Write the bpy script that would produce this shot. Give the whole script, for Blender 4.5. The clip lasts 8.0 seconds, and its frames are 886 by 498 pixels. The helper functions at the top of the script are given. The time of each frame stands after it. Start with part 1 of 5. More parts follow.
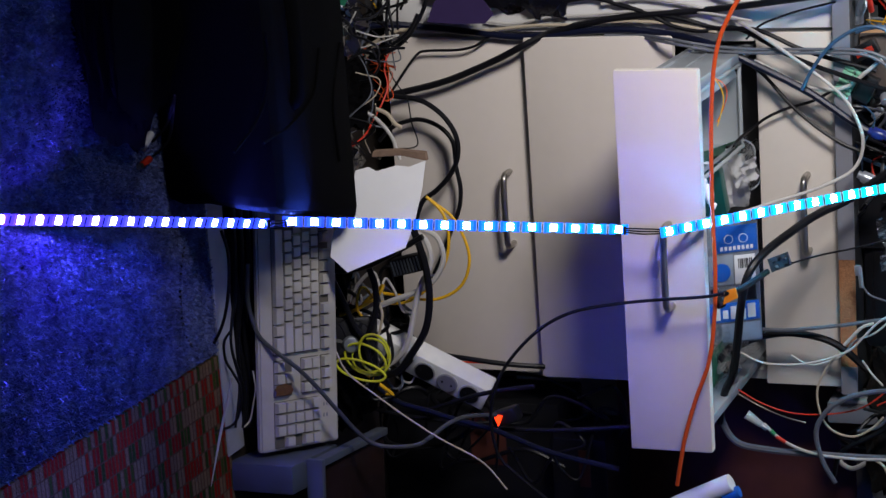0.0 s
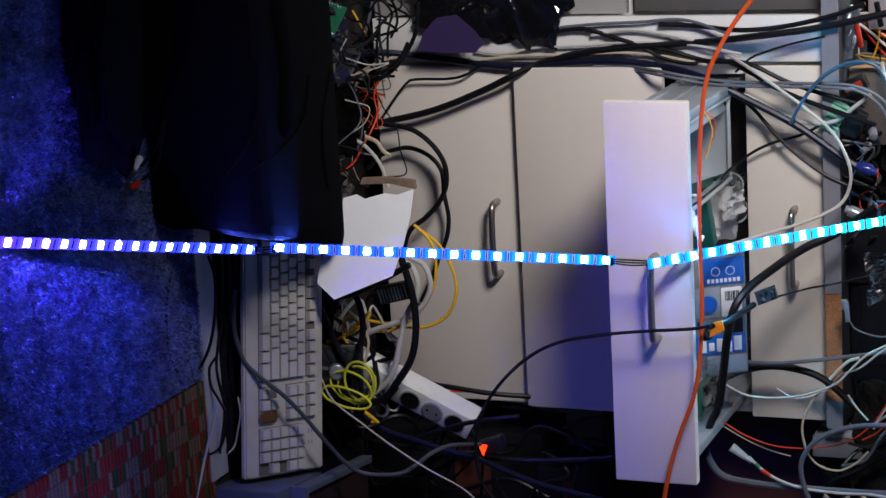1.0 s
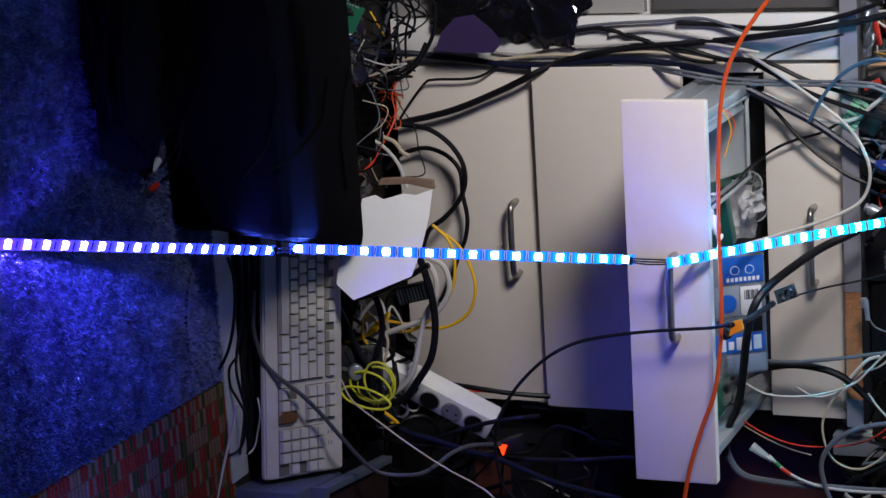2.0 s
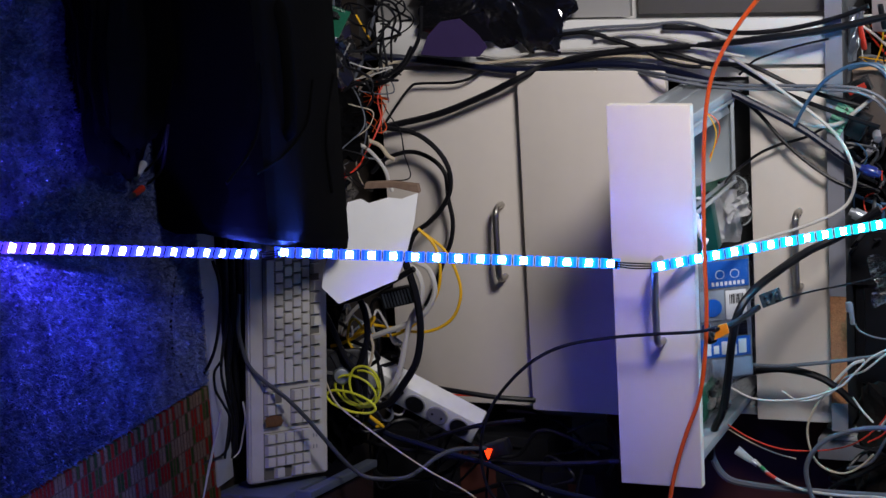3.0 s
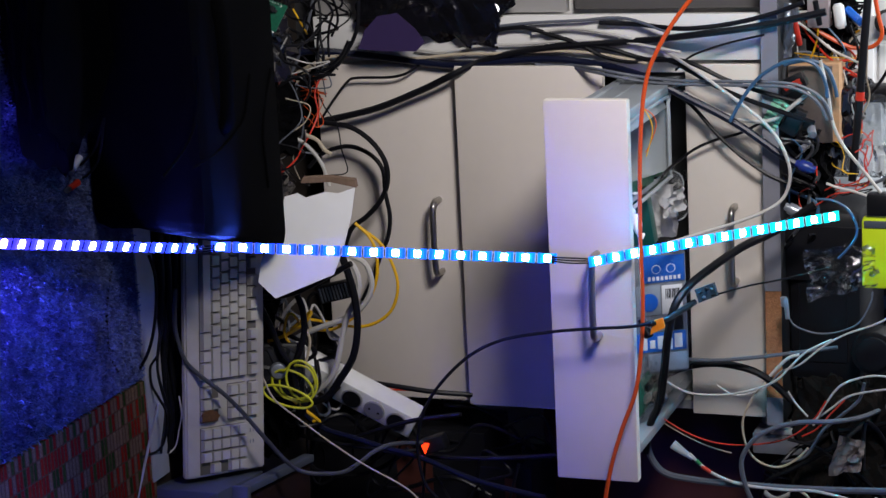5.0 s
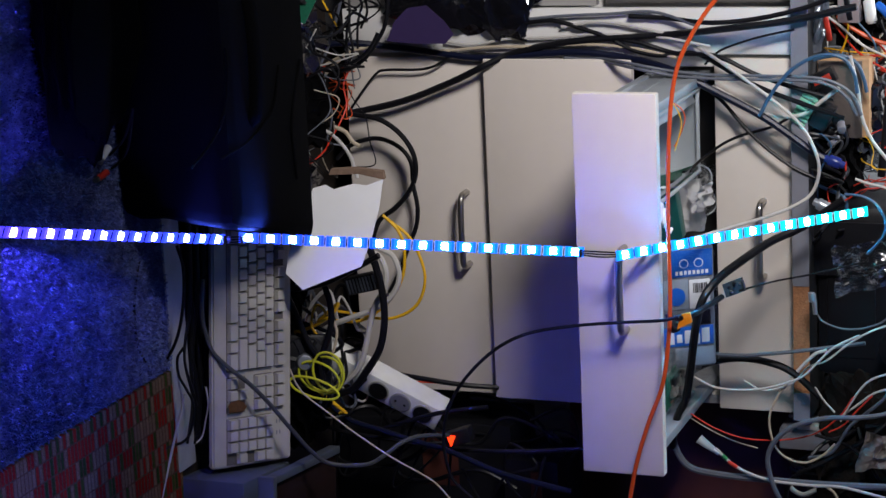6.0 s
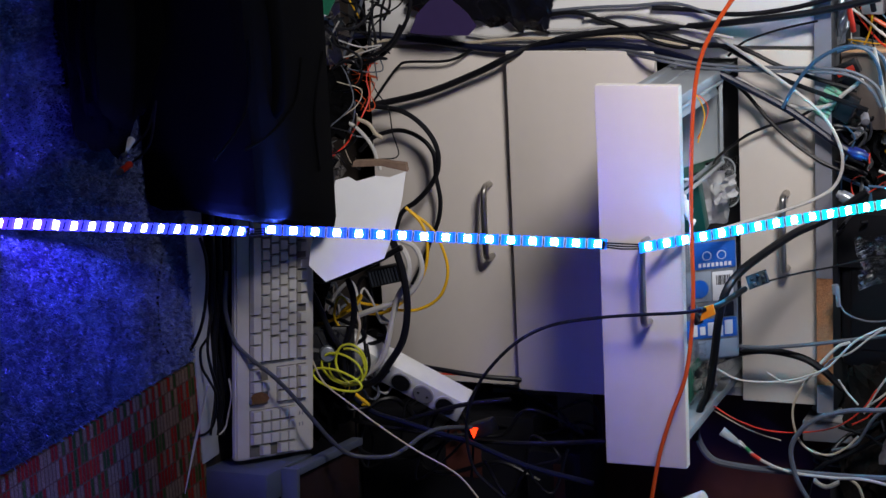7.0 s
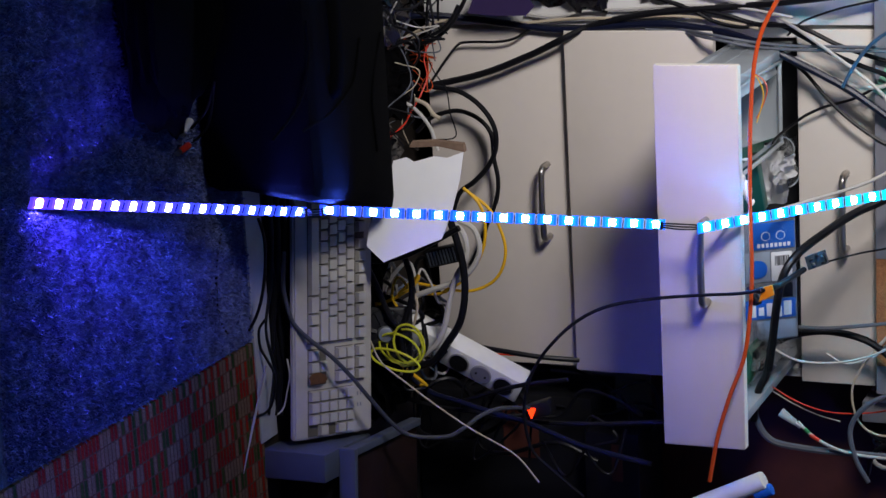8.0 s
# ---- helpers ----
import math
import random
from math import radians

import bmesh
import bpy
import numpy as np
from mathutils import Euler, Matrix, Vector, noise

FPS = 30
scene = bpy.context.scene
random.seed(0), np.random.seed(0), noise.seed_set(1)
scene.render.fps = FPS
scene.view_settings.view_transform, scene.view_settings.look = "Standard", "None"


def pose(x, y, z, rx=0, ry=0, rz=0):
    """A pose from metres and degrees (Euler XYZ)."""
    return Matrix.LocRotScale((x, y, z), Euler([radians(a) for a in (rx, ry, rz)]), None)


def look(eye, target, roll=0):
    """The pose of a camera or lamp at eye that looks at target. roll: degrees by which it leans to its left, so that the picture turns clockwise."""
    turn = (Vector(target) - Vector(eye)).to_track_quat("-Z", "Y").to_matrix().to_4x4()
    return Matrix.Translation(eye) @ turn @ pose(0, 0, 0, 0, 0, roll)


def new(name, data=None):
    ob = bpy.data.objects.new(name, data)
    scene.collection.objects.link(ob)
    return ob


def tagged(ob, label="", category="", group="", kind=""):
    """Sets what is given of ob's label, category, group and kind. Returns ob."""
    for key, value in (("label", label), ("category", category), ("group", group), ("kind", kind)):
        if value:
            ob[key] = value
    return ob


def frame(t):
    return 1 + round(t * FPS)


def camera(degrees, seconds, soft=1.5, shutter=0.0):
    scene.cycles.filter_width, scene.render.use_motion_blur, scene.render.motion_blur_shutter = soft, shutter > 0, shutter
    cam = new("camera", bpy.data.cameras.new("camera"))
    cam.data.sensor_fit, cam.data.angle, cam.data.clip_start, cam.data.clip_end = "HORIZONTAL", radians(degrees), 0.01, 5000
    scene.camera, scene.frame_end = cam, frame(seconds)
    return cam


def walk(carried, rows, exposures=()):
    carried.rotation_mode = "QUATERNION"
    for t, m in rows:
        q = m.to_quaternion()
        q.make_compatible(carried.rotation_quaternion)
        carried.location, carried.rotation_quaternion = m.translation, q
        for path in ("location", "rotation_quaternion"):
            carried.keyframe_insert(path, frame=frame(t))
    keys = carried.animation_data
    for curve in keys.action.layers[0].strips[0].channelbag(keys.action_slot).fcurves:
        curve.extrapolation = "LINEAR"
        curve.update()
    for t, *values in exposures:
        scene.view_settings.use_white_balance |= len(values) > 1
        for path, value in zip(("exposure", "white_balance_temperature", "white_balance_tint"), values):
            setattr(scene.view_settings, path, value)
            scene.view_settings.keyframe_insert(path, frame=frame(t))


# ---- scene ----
cam = camera(23.62, 8.0)
EYE = (-0.503, -3.395, 1.537)
# the camera is held on its side and turns where it is: seconds and degrees
TURNS = [
    (0, -3.649, -68.259, 79.369),
    (0.5, -4.211, -68.312, 80.134),
    (1, -4.943, -68.541, 81.591),
    (1.5, -4.625, -68.41, 81.018),
    (1.7, -3.992, -68.102, 80.533),
    (2.8, -4.409, -68.027, 81.037),
    (3, -4.266, -68.443, 80.978),
    (3.5, -4.988, -69.726, 81.701),
    (4, -5.647, -70.778, 81.992),
    (4.5, -5.629, -70.444, 82.2),
    (4.7, -5.127, -70.367, 81.726),
    (6, -6.083, -69.354, 82.549),
    (6.5, -6.316, -69.285, 82.503),
    (7, -6.167, -68.74, 82.406),
    (7.5, -6.475, -68.332, 82.648),
    (8, -6.24, -67.19, 81.916),
]
walk(cam, [(t, pose(*EYE, rx, ry, rz)) for t, rx, ry, rz in TURNS])

# ---- world and lights ----
world = bpy.data.worlds.new("room_dark")
world.use_nodes = True
world.node_tree.nodes["Background"].inputs[0].default_value = (0.5, 0.55, 0.65, 1)
world.node_tree.nodes["Background"].inputs[1].default_value = 0.02
scene.world = world


def area_lamp(name, eye, target, size, power, colour):
    data = bpy.data.lights.new(name, "AREA")
    data.shape, data.size, data.energy, data.color = "DISK", size, power, colour
    ob = new(name, data)
    ob.matrix_world = look(eye, target)
    return ob


# a shaded work lamp beside the bench, aimed at the drawers
lamp_data = bpy.data.lights.new("work_lamp_light", "SPOT")
lamp_data.energy, lamp_data.color, lamp_data.spot_size, lamp_data.spot_blend, lamp_data.shadow_soft_size = 124.0, (1.0, 0.955, 0.945), radians(64), 0.9, 0.20
new("work_lamp_light", lamp_data).matrix_world = look((-1.00, -1.36, 1.33), (0.12, 0.10, 0.50))
area_lamp("ceiling_light", (0.9, -0.9, 2.42), (0.7, -0.3, 0.9), 0.7, 0.6, (0.92, 0.95, 1.0))
area_lamp("bench_light", (-0.30, 0.30, 1.62), (0.02, 0.60, 0.95), 0.16, 9.0, (0.95, 0.97, 1.0))
scene.view_settings.exposure = 0.0


# ---- materials ----
def material(name, colour, rough=0.5, metal=0.0, spots=(), grain=40.0, vary=0.12, bump=0.1, bump_scale=200.0, stain=4.0, stain_amount=0.12,
             sheen=0.0, coat=0.0, transmission=0.0, alpha=1.0, ior=1.45, spec=0.5):
    """A principled surface with variation at two scales and fine relief."""
    m = bpy.data.materials.new(name)
    m.use_nodes = True
    n, l = m.node_tree.nodes, m.node_tree.links
    p = n["Principled BSDF"]
    coord = n.new("ShaderNodeTexCoord")
    fine, big = n.new("ShaderNodeTexNoise"), n.new("ShaderNodeTexNoise")
    fine.inputs["Scale"].default_value, fine.inputs["Detail"].default_value = grain, 3
    big.inputs["Scale"].default_value, big.inputs["Detail"].default_value = stain, 4
    l.new(coord.outputs["Object"], fine.inputs["Vector"])
    l.new(coord.outputs["Object"], big.inputs["Vector"])
    a, b = n.new("ShaderNodeMixRGB"), n.new("ShaderNodeMixRGB")
    a.inputs[1].default_value = (*[c * (1 - vary) for c in colour], 1)
    a.inputs[2].default_value = (*[min(1, c * (1 + vary)) for c in colour], 1)
    l.new(fine.outputs[0], a.inputs[0])
    dark = n.new("ShaderNodeMapRange")
    dark.inputs["From Min"].default_value, dark.inputs["From Max"].default_value = 0.45, 0.75
    dark.inputs["To Max"].default_value = stain_amount
    l.new(big.outputs[0], dark.inputs[0])
    l.new(dark.outputs[0], b.inputs[0])
    l.new(a.outputs[0], b.inputs[1])
    b.inputs[2].default_value = (*[c * 0.45 for c in colour], 1)
    l.new(b.outputs[0], p.inputs["Base Color"])
    r = n.new("ShaderNodeMapRange")
    r.inputs["To Min"].default_value, r.inputs["To Max"].default_value = max(0.03, rough - 0.08), min(1, rough + 0.1)
    l.new(big.outputs[0], r.inputs[0])
    l.new(r.outputs[0], p.inputs["Roughness"])
    p.inputs["Metallic"].default_value = metal
    p.inputs["IOR"].default_value = ior
    p.inputs["Specular IOR Level"].default_value = spec
    p.inputs["Coat Weight"].default_value = coat
    p.inputs["Sheen Weight"].default_value = sheen
    p.inputs["Transmission Weight"].default_value = transmission
    p.inputs["Alpha"].default_value = alpha
    if bump:
        relief, bn = n.new("ShaderNodeBump"), n.new("ShaderNodeTexNoise")
        bn.inputs["Scale"].default_value, bn.inputs["Detail"].default_value = bump_scale, 3
        relief.inputs["Strength"].default_value, relief.inputs["Distance"].default_value = bump, 0.002
        l.new(coord.outputs["Object"], bn.inputs["Vector"])
        l.new(bn.outputs[0], relief.inputs["Height"])
        l.new(relief.outputs[0], p.inputs["Normal"])
    return m


def glow(name, colour, strength):
    m = bpy.data.materials.new(name)
    m.use_nodes = True
    n, l = m.node_tree.nodes, m.node_tree.links
    n.clear()
    e, o = n.new("ShaderNodeEmission"), n.new("ShaderNodeOutputMaterial")
    e.inputs[0].default_value, e.inputs[1].default_value = (*colour, 1), strength
    l.new(e.outputs[0], o.inputs[0])
    return m



def film(name, tint, gloss, rough=0.06, folds=30.0, veil_amount=0.035):
    """Thin clear film: see-through, with sharp highlights where it is creased."""
    m = bpy.data.materials.new(name)
    m.use_nodes = True
    n, l = m.node_tree.nodes, m.node_tree.links
    n.clear()
    o, mix, see, shine, fres, add, relief, noi, coord, haze, veil = [n.new("ShaderNode" + k) for k in ("OutputMaterial", "MixShader", "BsdfTransparent", "BsdfGlossy", "Fresnel", "Math", "Bump", "TexNoise", "TexCoord", "BsdfDiffuse", "MixShader")]
    haze.inputs[0].default_value, veil.inputs[0].default_value = (0.8, 0.82, 0.85, 1), veil_amount
    see.inputs[0].default_value = (*tint, 1)
    shine.inputs["Roughness"].default_value = rough
    noi.inputs["Scale"].default_value, noi.inputs["Detail"].default_value = folds, 4
    relief.inputs["Strength"].default_value, relief.inputs["Distance"].default_value = 0.4, 0.008
    add.operation, add.inputs[1].default_value = "ADD", gloss
    l.new(coord.outputs["Object"], noi.inputs["Vector"])
    l.new(noi.outputs[0], relief.inputs["Height"])
    l.new(relief.outputs[0], shine.inputs["Normal"])
    l.new(relief.outputs[0], fres.inputs["Normal"])
    l.new(fres.outputs[0], add.inputs[0])
    l.new(add.outputs[0], mix.inputs[0])
    l.new(see.outputs[0], veil.inputs[1])
    l.new(haze.outputs[0], veil.inputs[2])
    l.new(veil.outputs[0], mix.inputs[1])
    l.new(shine.outputs[0], mix.inputs[2])
    l.new(mix.outputs[0], o.inputs[0])
    return m


cream = material("cream_laminate", (0.66, 0.60, 0.54), 0.38, vary=0.03, stain_amount=0.10, bump=0.06, bump_scale=900)
# edge band in a lighter cream, with the bright lit edge in its colour
cream_edge_lit = material("cream_edge_band_highlight", (0.82, 0.77, 0.70), 0.4, vary=0.03, bump=0.0)
carcass_white = material("white_carcass_board", (0.70, 0.69, 0.67), 0.45, vary=0.04, stain_amount=0.2, bump=0.05)
# near black: the shade inside the cabinet as colour, also used for dark boards
shade_and_board_black = material("shaded_inside_and_dark_board", (0.02, 0.02, 0.022), 0.7, bump=0.1)
steel = material("brushed_steel", (0.42, 0.40, 0.37), 0.32, metal=1.0, grain=300, vary=0.15, bump=0.05)
zinc = material("zinc_grey_drawer_side", (0.36, 0.39, 0.42), 0.42, metal=0.35, vary=0.06, bump=0.03)
grey_band = material("grey_edge_band", (0.20, 0.20, 0.23), 0.45, bump=0.05)
chipboard = material("bare_chipboard", (0.36, 0.16, 0.07), 0.85, grain=220, vary=0.5, bump=0.8, bump_scale=350, stain=25, stain_amount=0.5)
carpet_mat = material("blue_grey_carpet", (0.095, 0.12, 0.235), 0.95, grain=150, vary=0.9, bump=1.0, bump_scale=300, stain=14, stain_amount=0.9, spec=0.05)
tuft_mat = material("carpet_tuft", (0.165, 0.20, 0.39), 0.95, grain=60, vary=0.8, bump=0.0, stain=14, stain_amount=0.9, spec=0.05)
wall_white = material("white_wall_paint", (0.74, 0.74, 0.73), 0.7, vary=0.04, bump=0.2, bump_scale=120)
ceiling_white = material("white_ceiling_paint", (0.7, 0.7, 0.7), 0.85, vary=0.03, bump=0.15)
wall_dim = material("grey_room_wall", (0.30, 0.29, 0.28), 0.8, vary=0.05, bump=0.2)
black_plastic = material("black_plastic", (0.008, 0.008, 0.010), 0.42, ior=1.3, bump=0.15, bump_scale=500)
black_cloth = material("black_nylon_cloth", (0.0014, 0.0014, 0.0018), 0.95, spec=0.05, bump=0.4, bump_scale=700)
cable_black = material("black_cable_rubber", (0.006, 0.006, 0.008), 0.38, ior=1.28, bump=0.05)
cable_navy = material("dark_blue_cable", (0.005, 0.007, 0.022), 0.36, ior=1.3, bump=0.05)
cable_white = material("white_cable_pvc", (0.50, 0.48, 0.45), 0.4, stain_amount=0.25, bump=0.03)
cable_grey = material("grey_cable_pvc", (0.105, 0.115, 0.14), 0.4, bump=0.03)
cable_charcoal = material("charcoal_cable_pvc", (0.045, 0.048, 0.055), 0.45, bump=0.03)
cable_beige = material("beige_cable_pvc", (0.45, 0.38, 0.28), 0.45, bump=0.03)
cable_orange = material("orange_cable_pvc", (0.60, 0.075, 0.010), 0.35, bump=0.03)
cable_red = material("red_cable_pvc", (0.55, 0.03, 0.012), 0.4, bump=0.03)
cable_yellow = material("yellow_cable_pvc", (0.75, 0.42, 0.01), 0.4, bump=0.03)
cable_lime = material("lime_yellow_cable_pvc", (0.62, 0.62, 0.03), 0.4, bump=0.03)
cable_green = material("green_cable_pvc", (0.02, 0.22, 0.07), 0.4, bump=0.03)
cable_blue = material("light_blue_cable_pvc", (0.035, 0.09, 0.17), 0.4, bump=0.03)
paper_white = material("white_paper", (0.78, 0.78, 0.78), 0.85, vary=0.03, bump=0.15, bump_scale=60)
keyboard_beige = material("yellowed_keyboard_plastic", (0.40, 0.375, 0.335), 0.5, stain=12, stain_amount=0.3, bump=0.1)
key_beige = material("light_keycap_plastic", (0.42, 0.40, 0.365), 0.45, stain=30, stain_amount=0.25, bump=0.05)
grey_plastic = material("blue_grey_plastic", (0.065, 0.078, 0.10), 0.5, bump=0.2, bump_scale=400)
socket_white = material("white_socket_plastic", (0.72, 0.72, 0.70), 0.35, stain_amount=0.2, bump=0.02)
socket_grey = material("grey_socket_plastic", (0.28, 0.28, 0.28), 0.4, bump=0.02)
pcb_green = material("green_circuit_board", (0.008, 0.09, 0.05), 0.35, grain=400, vary=0.6, stain=60, stain_amount=0.5, bump=0.3)
led_white = material("led_housing_white", (0.8, 0.8, 0.8), 0.4, bump=0.0)
strip_pcb = material("white_flexible_strip", (0.75, 0.76, 0.78), 0.4, bump=0.02)
solder = material("solder_metal", (0.6, 0.6, 0.58), 0.3, metal=1.0, bump=0.05)


# ---- building helpers ----
def box(bm, x0, x1, y0, y1, z0, z1, m=None, bevel=0.0):
    """A box with bevelled edges, added to bm."""
    mid, size = Vector(((x0 + x1) / 2, (y0 + y1) / 2, (z0 + z1) / 2)), (abs(x1 - x0), abs(y1 - y0), abs(z1 - z0))
    made = bmesh.ops.create_cube(bm, size=1.0, matrix=(m or Matrix()) @ Matrix.Translation(mid) @ Matrix.Diagonal((*size, 1)))["verts"]
    if bevel:
        edges = list({e for v in made for e in v.link_edges})
        bmesh.ops.bevel(bm, geom=edges, offset=bevel, segments=2, affect="EDGES", profile=0.5)


def drum(bm, radius, length, m, segments=24, top=None, bevel=0.0):
    """A cylinder or cone along its z, centred on m."""
    made = bmesh.ops.create_cone(bm, cap_ends=True, segments=segments, radius1=radius, radius2=radius if top is None else top, depth=length, matrix=m)["verts"]
    if bevel:
        edges = [e for e in {e for v in made for e in v.link_edges} if len(e.link_faces) == 2 and e.calc_face_angle(0) > 1.0]
        bmesh.ops.bevel(bm, geom=edges, offset=bevel, segments=2, affect="EDGES", profile=0.5)


def mesh_from(bm, name, mat, smooth=True):
    me = bpy.data.meshes.new(name)
    bmesh.ops.recalc_face_normals(bm, faces=bm.faces)
    bm.to_mesh(me)
    bm.free()
    for one in (mat if isinstance(mat, (list, tuple)) else [mat]):
        me.materials.append(one)
    if smooth:
        me.shade_smooth()
        me.set_sharp_from_angle(angle=radians(35))
    return me


def part(name, bm, mat, parent, label="", at=None):
    """bm as one mesh object under a thing or a part."""
    ob = new(name, mesh_from(bm, name, mat))
    ob.parent = parent
    if at is not None:
        ob.matrix_basis = at
    return tagged(ob, label) if label else ob


def thing(name, label, category, m=None, group="", kind=""):
    ob = new(name)
    ob.empty_display_size = 0.05
    if m is not None:
        ob.matrix_basis = m
    return tagged(ob, label, category, group, kind)


def solid(name, bm, mat, label, category, m=None, group="", kind=""):
    ob = new(name, mesh_from(bm, name, mat))
    if m is not None:
        ob.matrix_basis = m
    return tagged(ob, label, category, group, kind)


def smooth_line(points, steps=8, closed=False):
    """A Catmull-Rom line through points."""
    p = [Vector(q) for q in points]
    p = [2 * p[0] - p[1]] + p + [2 * p[-1] - p[-2]]
    out = []
    for i in range(1, len(p) - 2):
        for k in range(steps):
            u = k / steps
            a, b, c, d = p[i - 1], p[i], p[i + 1], p[i + 2]
            out.append(0.5 * (2 * b + (c - a) * u + (2 * a - 5 * b + 4 * c - d) * u * u + (3 * b - a - 3 * c + d) * u ** 3))
    return out + [p[-2]]


def tube(bm, points, radius, sides=8, steps=8, flat=1.0):
    """A round cord along a smooth line through points."""
    line = smooth_line(points, steps) if steps > 1 else [Vector(q) for q in points]
    side, rings = None, []
    for i, q in enumerate(line):
        ahead = (line[min(i + 1, len(line) - 1)] - line[max(i - 1, 0)]).normalized()
        if side is None:
            side = ahead.orthogonal().normalized()
        side = (side - ahead * side.dot(ahead)).normalized()
        up = ahead.cross(side)
        rings.append([bm.verts.new(q + radius * (math.cos(a) * side + flat * math.sin(a) * up)) for a in (2 * math.pi * k / sides for k in range(sides))])
    for r, s in zip(rings, rings[1:]):
        for k in range(sides):
            bm.faces.new((r[k], r[(k + 1) % sides], s[(k + 1) % sides], s[k]))
    bm.faces.new(rings[0][::-1])
    bm.faces.new(rings[-1])


def cable(name, points, radius, mat, label, category="cable", group=""):
    bm = bmesh.new()
    tube(bm, points, radius)
    return solid(name, bm, mat, label, category, group=group)


# ---- room ----
def slab(name, x0, x1, y0, y1, z0, z1, mat, label, category):
    bm = bmesh.new()
    box(bm, x0, x1, y0, y1, z0, z1)
    return solid(name, bm, mat, label, category, kind="structure")


slab("floor", -3.2, 3.2, -5.0, 0.8, -0.10, -0.004, material("dark_wood_floor", (0.02, 0.015, 0.012), 0.6, bump=0.2), "dark brown wooden floor under carpet and clutter", "floor")
slab("wall_north", -3.2, 3.2, 0.72, 0.84, -0.004, 2.5, wall_white, "white painted wall behind the workbench", "wall")
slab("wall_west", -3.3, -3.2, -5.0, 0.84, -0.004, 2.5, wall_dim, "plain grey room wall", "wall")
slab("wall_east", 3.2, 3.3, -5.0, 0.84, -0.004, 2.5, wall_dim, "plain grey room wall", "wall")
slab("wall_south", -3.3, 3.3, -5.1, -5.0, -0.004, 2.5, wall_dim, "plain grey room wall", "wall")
slab("ceiling", -3.3, 3.3, -5.1, 0.84, 2.5, 2.6, ceiling_white, "white painted ceiling", "ceiling")
slab("carpet", -2.2, 0.395, -4.4, -0.612, -0.004, 0.004, carpet_mat, "deep blue grey speckled pile carpet on the floor", "carpet")


def carpet_pile(count, x0, x1, y0, y1):
    """Short leaning tufts, each one blade of yarn."""
    rng = np.random.default_rng(3)
    base = np.stack([rng.uniform(x0, x1, count), rng.uniform(y0, y1, count), np.full(count, 0.003)], 1)
    a, h, w = rng.uniform(0, 2 * np.pi, count), rng.uniform(0.003, 0.0075, count), rng.uniform(0.0009, 0.0020, count)
    side = np.stack([np.cos(a) * w, np.sin(a) * w, np.zeros(count)], 1)
    lean = np.stack([rng.normal(0, 0.0035, count), rng.normal(0, 0.0035, count), h], 1)
    verts = np.stack([base - side, base + side, base + lean + side * 0.5, base + lean - side * 0.5], 1).reshape(-1, 3)
    me = bpy.data.meshes.new("carpet_pile")
    me.from_pydata(verts.tolist(), [], np.arange(count * 4).reshape(-1, 4).tolist())
    me.materials.append(tuft_mat)
    return tagged(new("carpet_pile", me), "deep blue speckled carpet pile", "carpet pile", kind="stuff")


carpet_pile(95000, -0.32, 0.392, -1.28, -0.615)
# ---- the drawer cabinet ----
W = 0.6
FRONTS = {"bottom": (0.06, 0.3207, 0.0), "middle": (0.3237, 0.5844, 0.022), "third": (0.5874, 0.7173, 0.364), "top": (0.7204, 0.8503, 0.0)}

cabinet = thing("drawer_cabinet", "white board drawer cabinet under the workbench", "cabinet", pose(0, 0.022, 0.06))
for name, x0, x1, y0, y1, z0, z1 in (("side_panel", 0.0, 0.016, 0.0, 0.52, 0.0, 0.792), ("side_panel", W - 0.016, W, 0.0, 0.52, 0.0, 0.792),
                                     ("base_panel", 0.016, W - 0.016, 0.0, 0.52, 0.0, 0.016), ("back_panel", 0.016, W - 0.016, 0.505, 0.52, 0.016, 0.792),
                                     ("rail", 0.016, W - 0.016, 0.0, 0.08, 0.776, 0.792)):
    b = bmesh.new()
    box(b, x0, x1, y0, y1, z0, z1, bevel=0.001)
    part(name, b, carcass_white if name == "side_panel" else shade_and_board_black, cabinet)
for x in (0.05, W - 0.05):
    for y in (0.06, 0.44):
        b = bmesh.new()
        drum(b, 0.018, 0.064, pose(x, y, -0.032))
        part("leg", b, black_plastic, cabinet)


def bow_handle(parent, x, y, z):
    """A bent steel bar, 128 mm between its feet."""
    b = bmesh.new()
    h, d = 0.064, 0.034
    tube(b, [(x - h, y, z), (x - h, y - d * 0.6, z), (x - h + 0.004, y - d * 0.88, z), (x - h + 0.016, y - d, z), (x, y - d - 0.002, z),
             (x + h - 0.016, y - d, z), (x + h - 0.004, y - d * 0.88, z), (x + h, y - d * 0.6, z), (x + h, y, z)], 0.0056, sides=12, steps=6)
    return part("handle", b, steel, parent, "bent brushed steel bow handle")


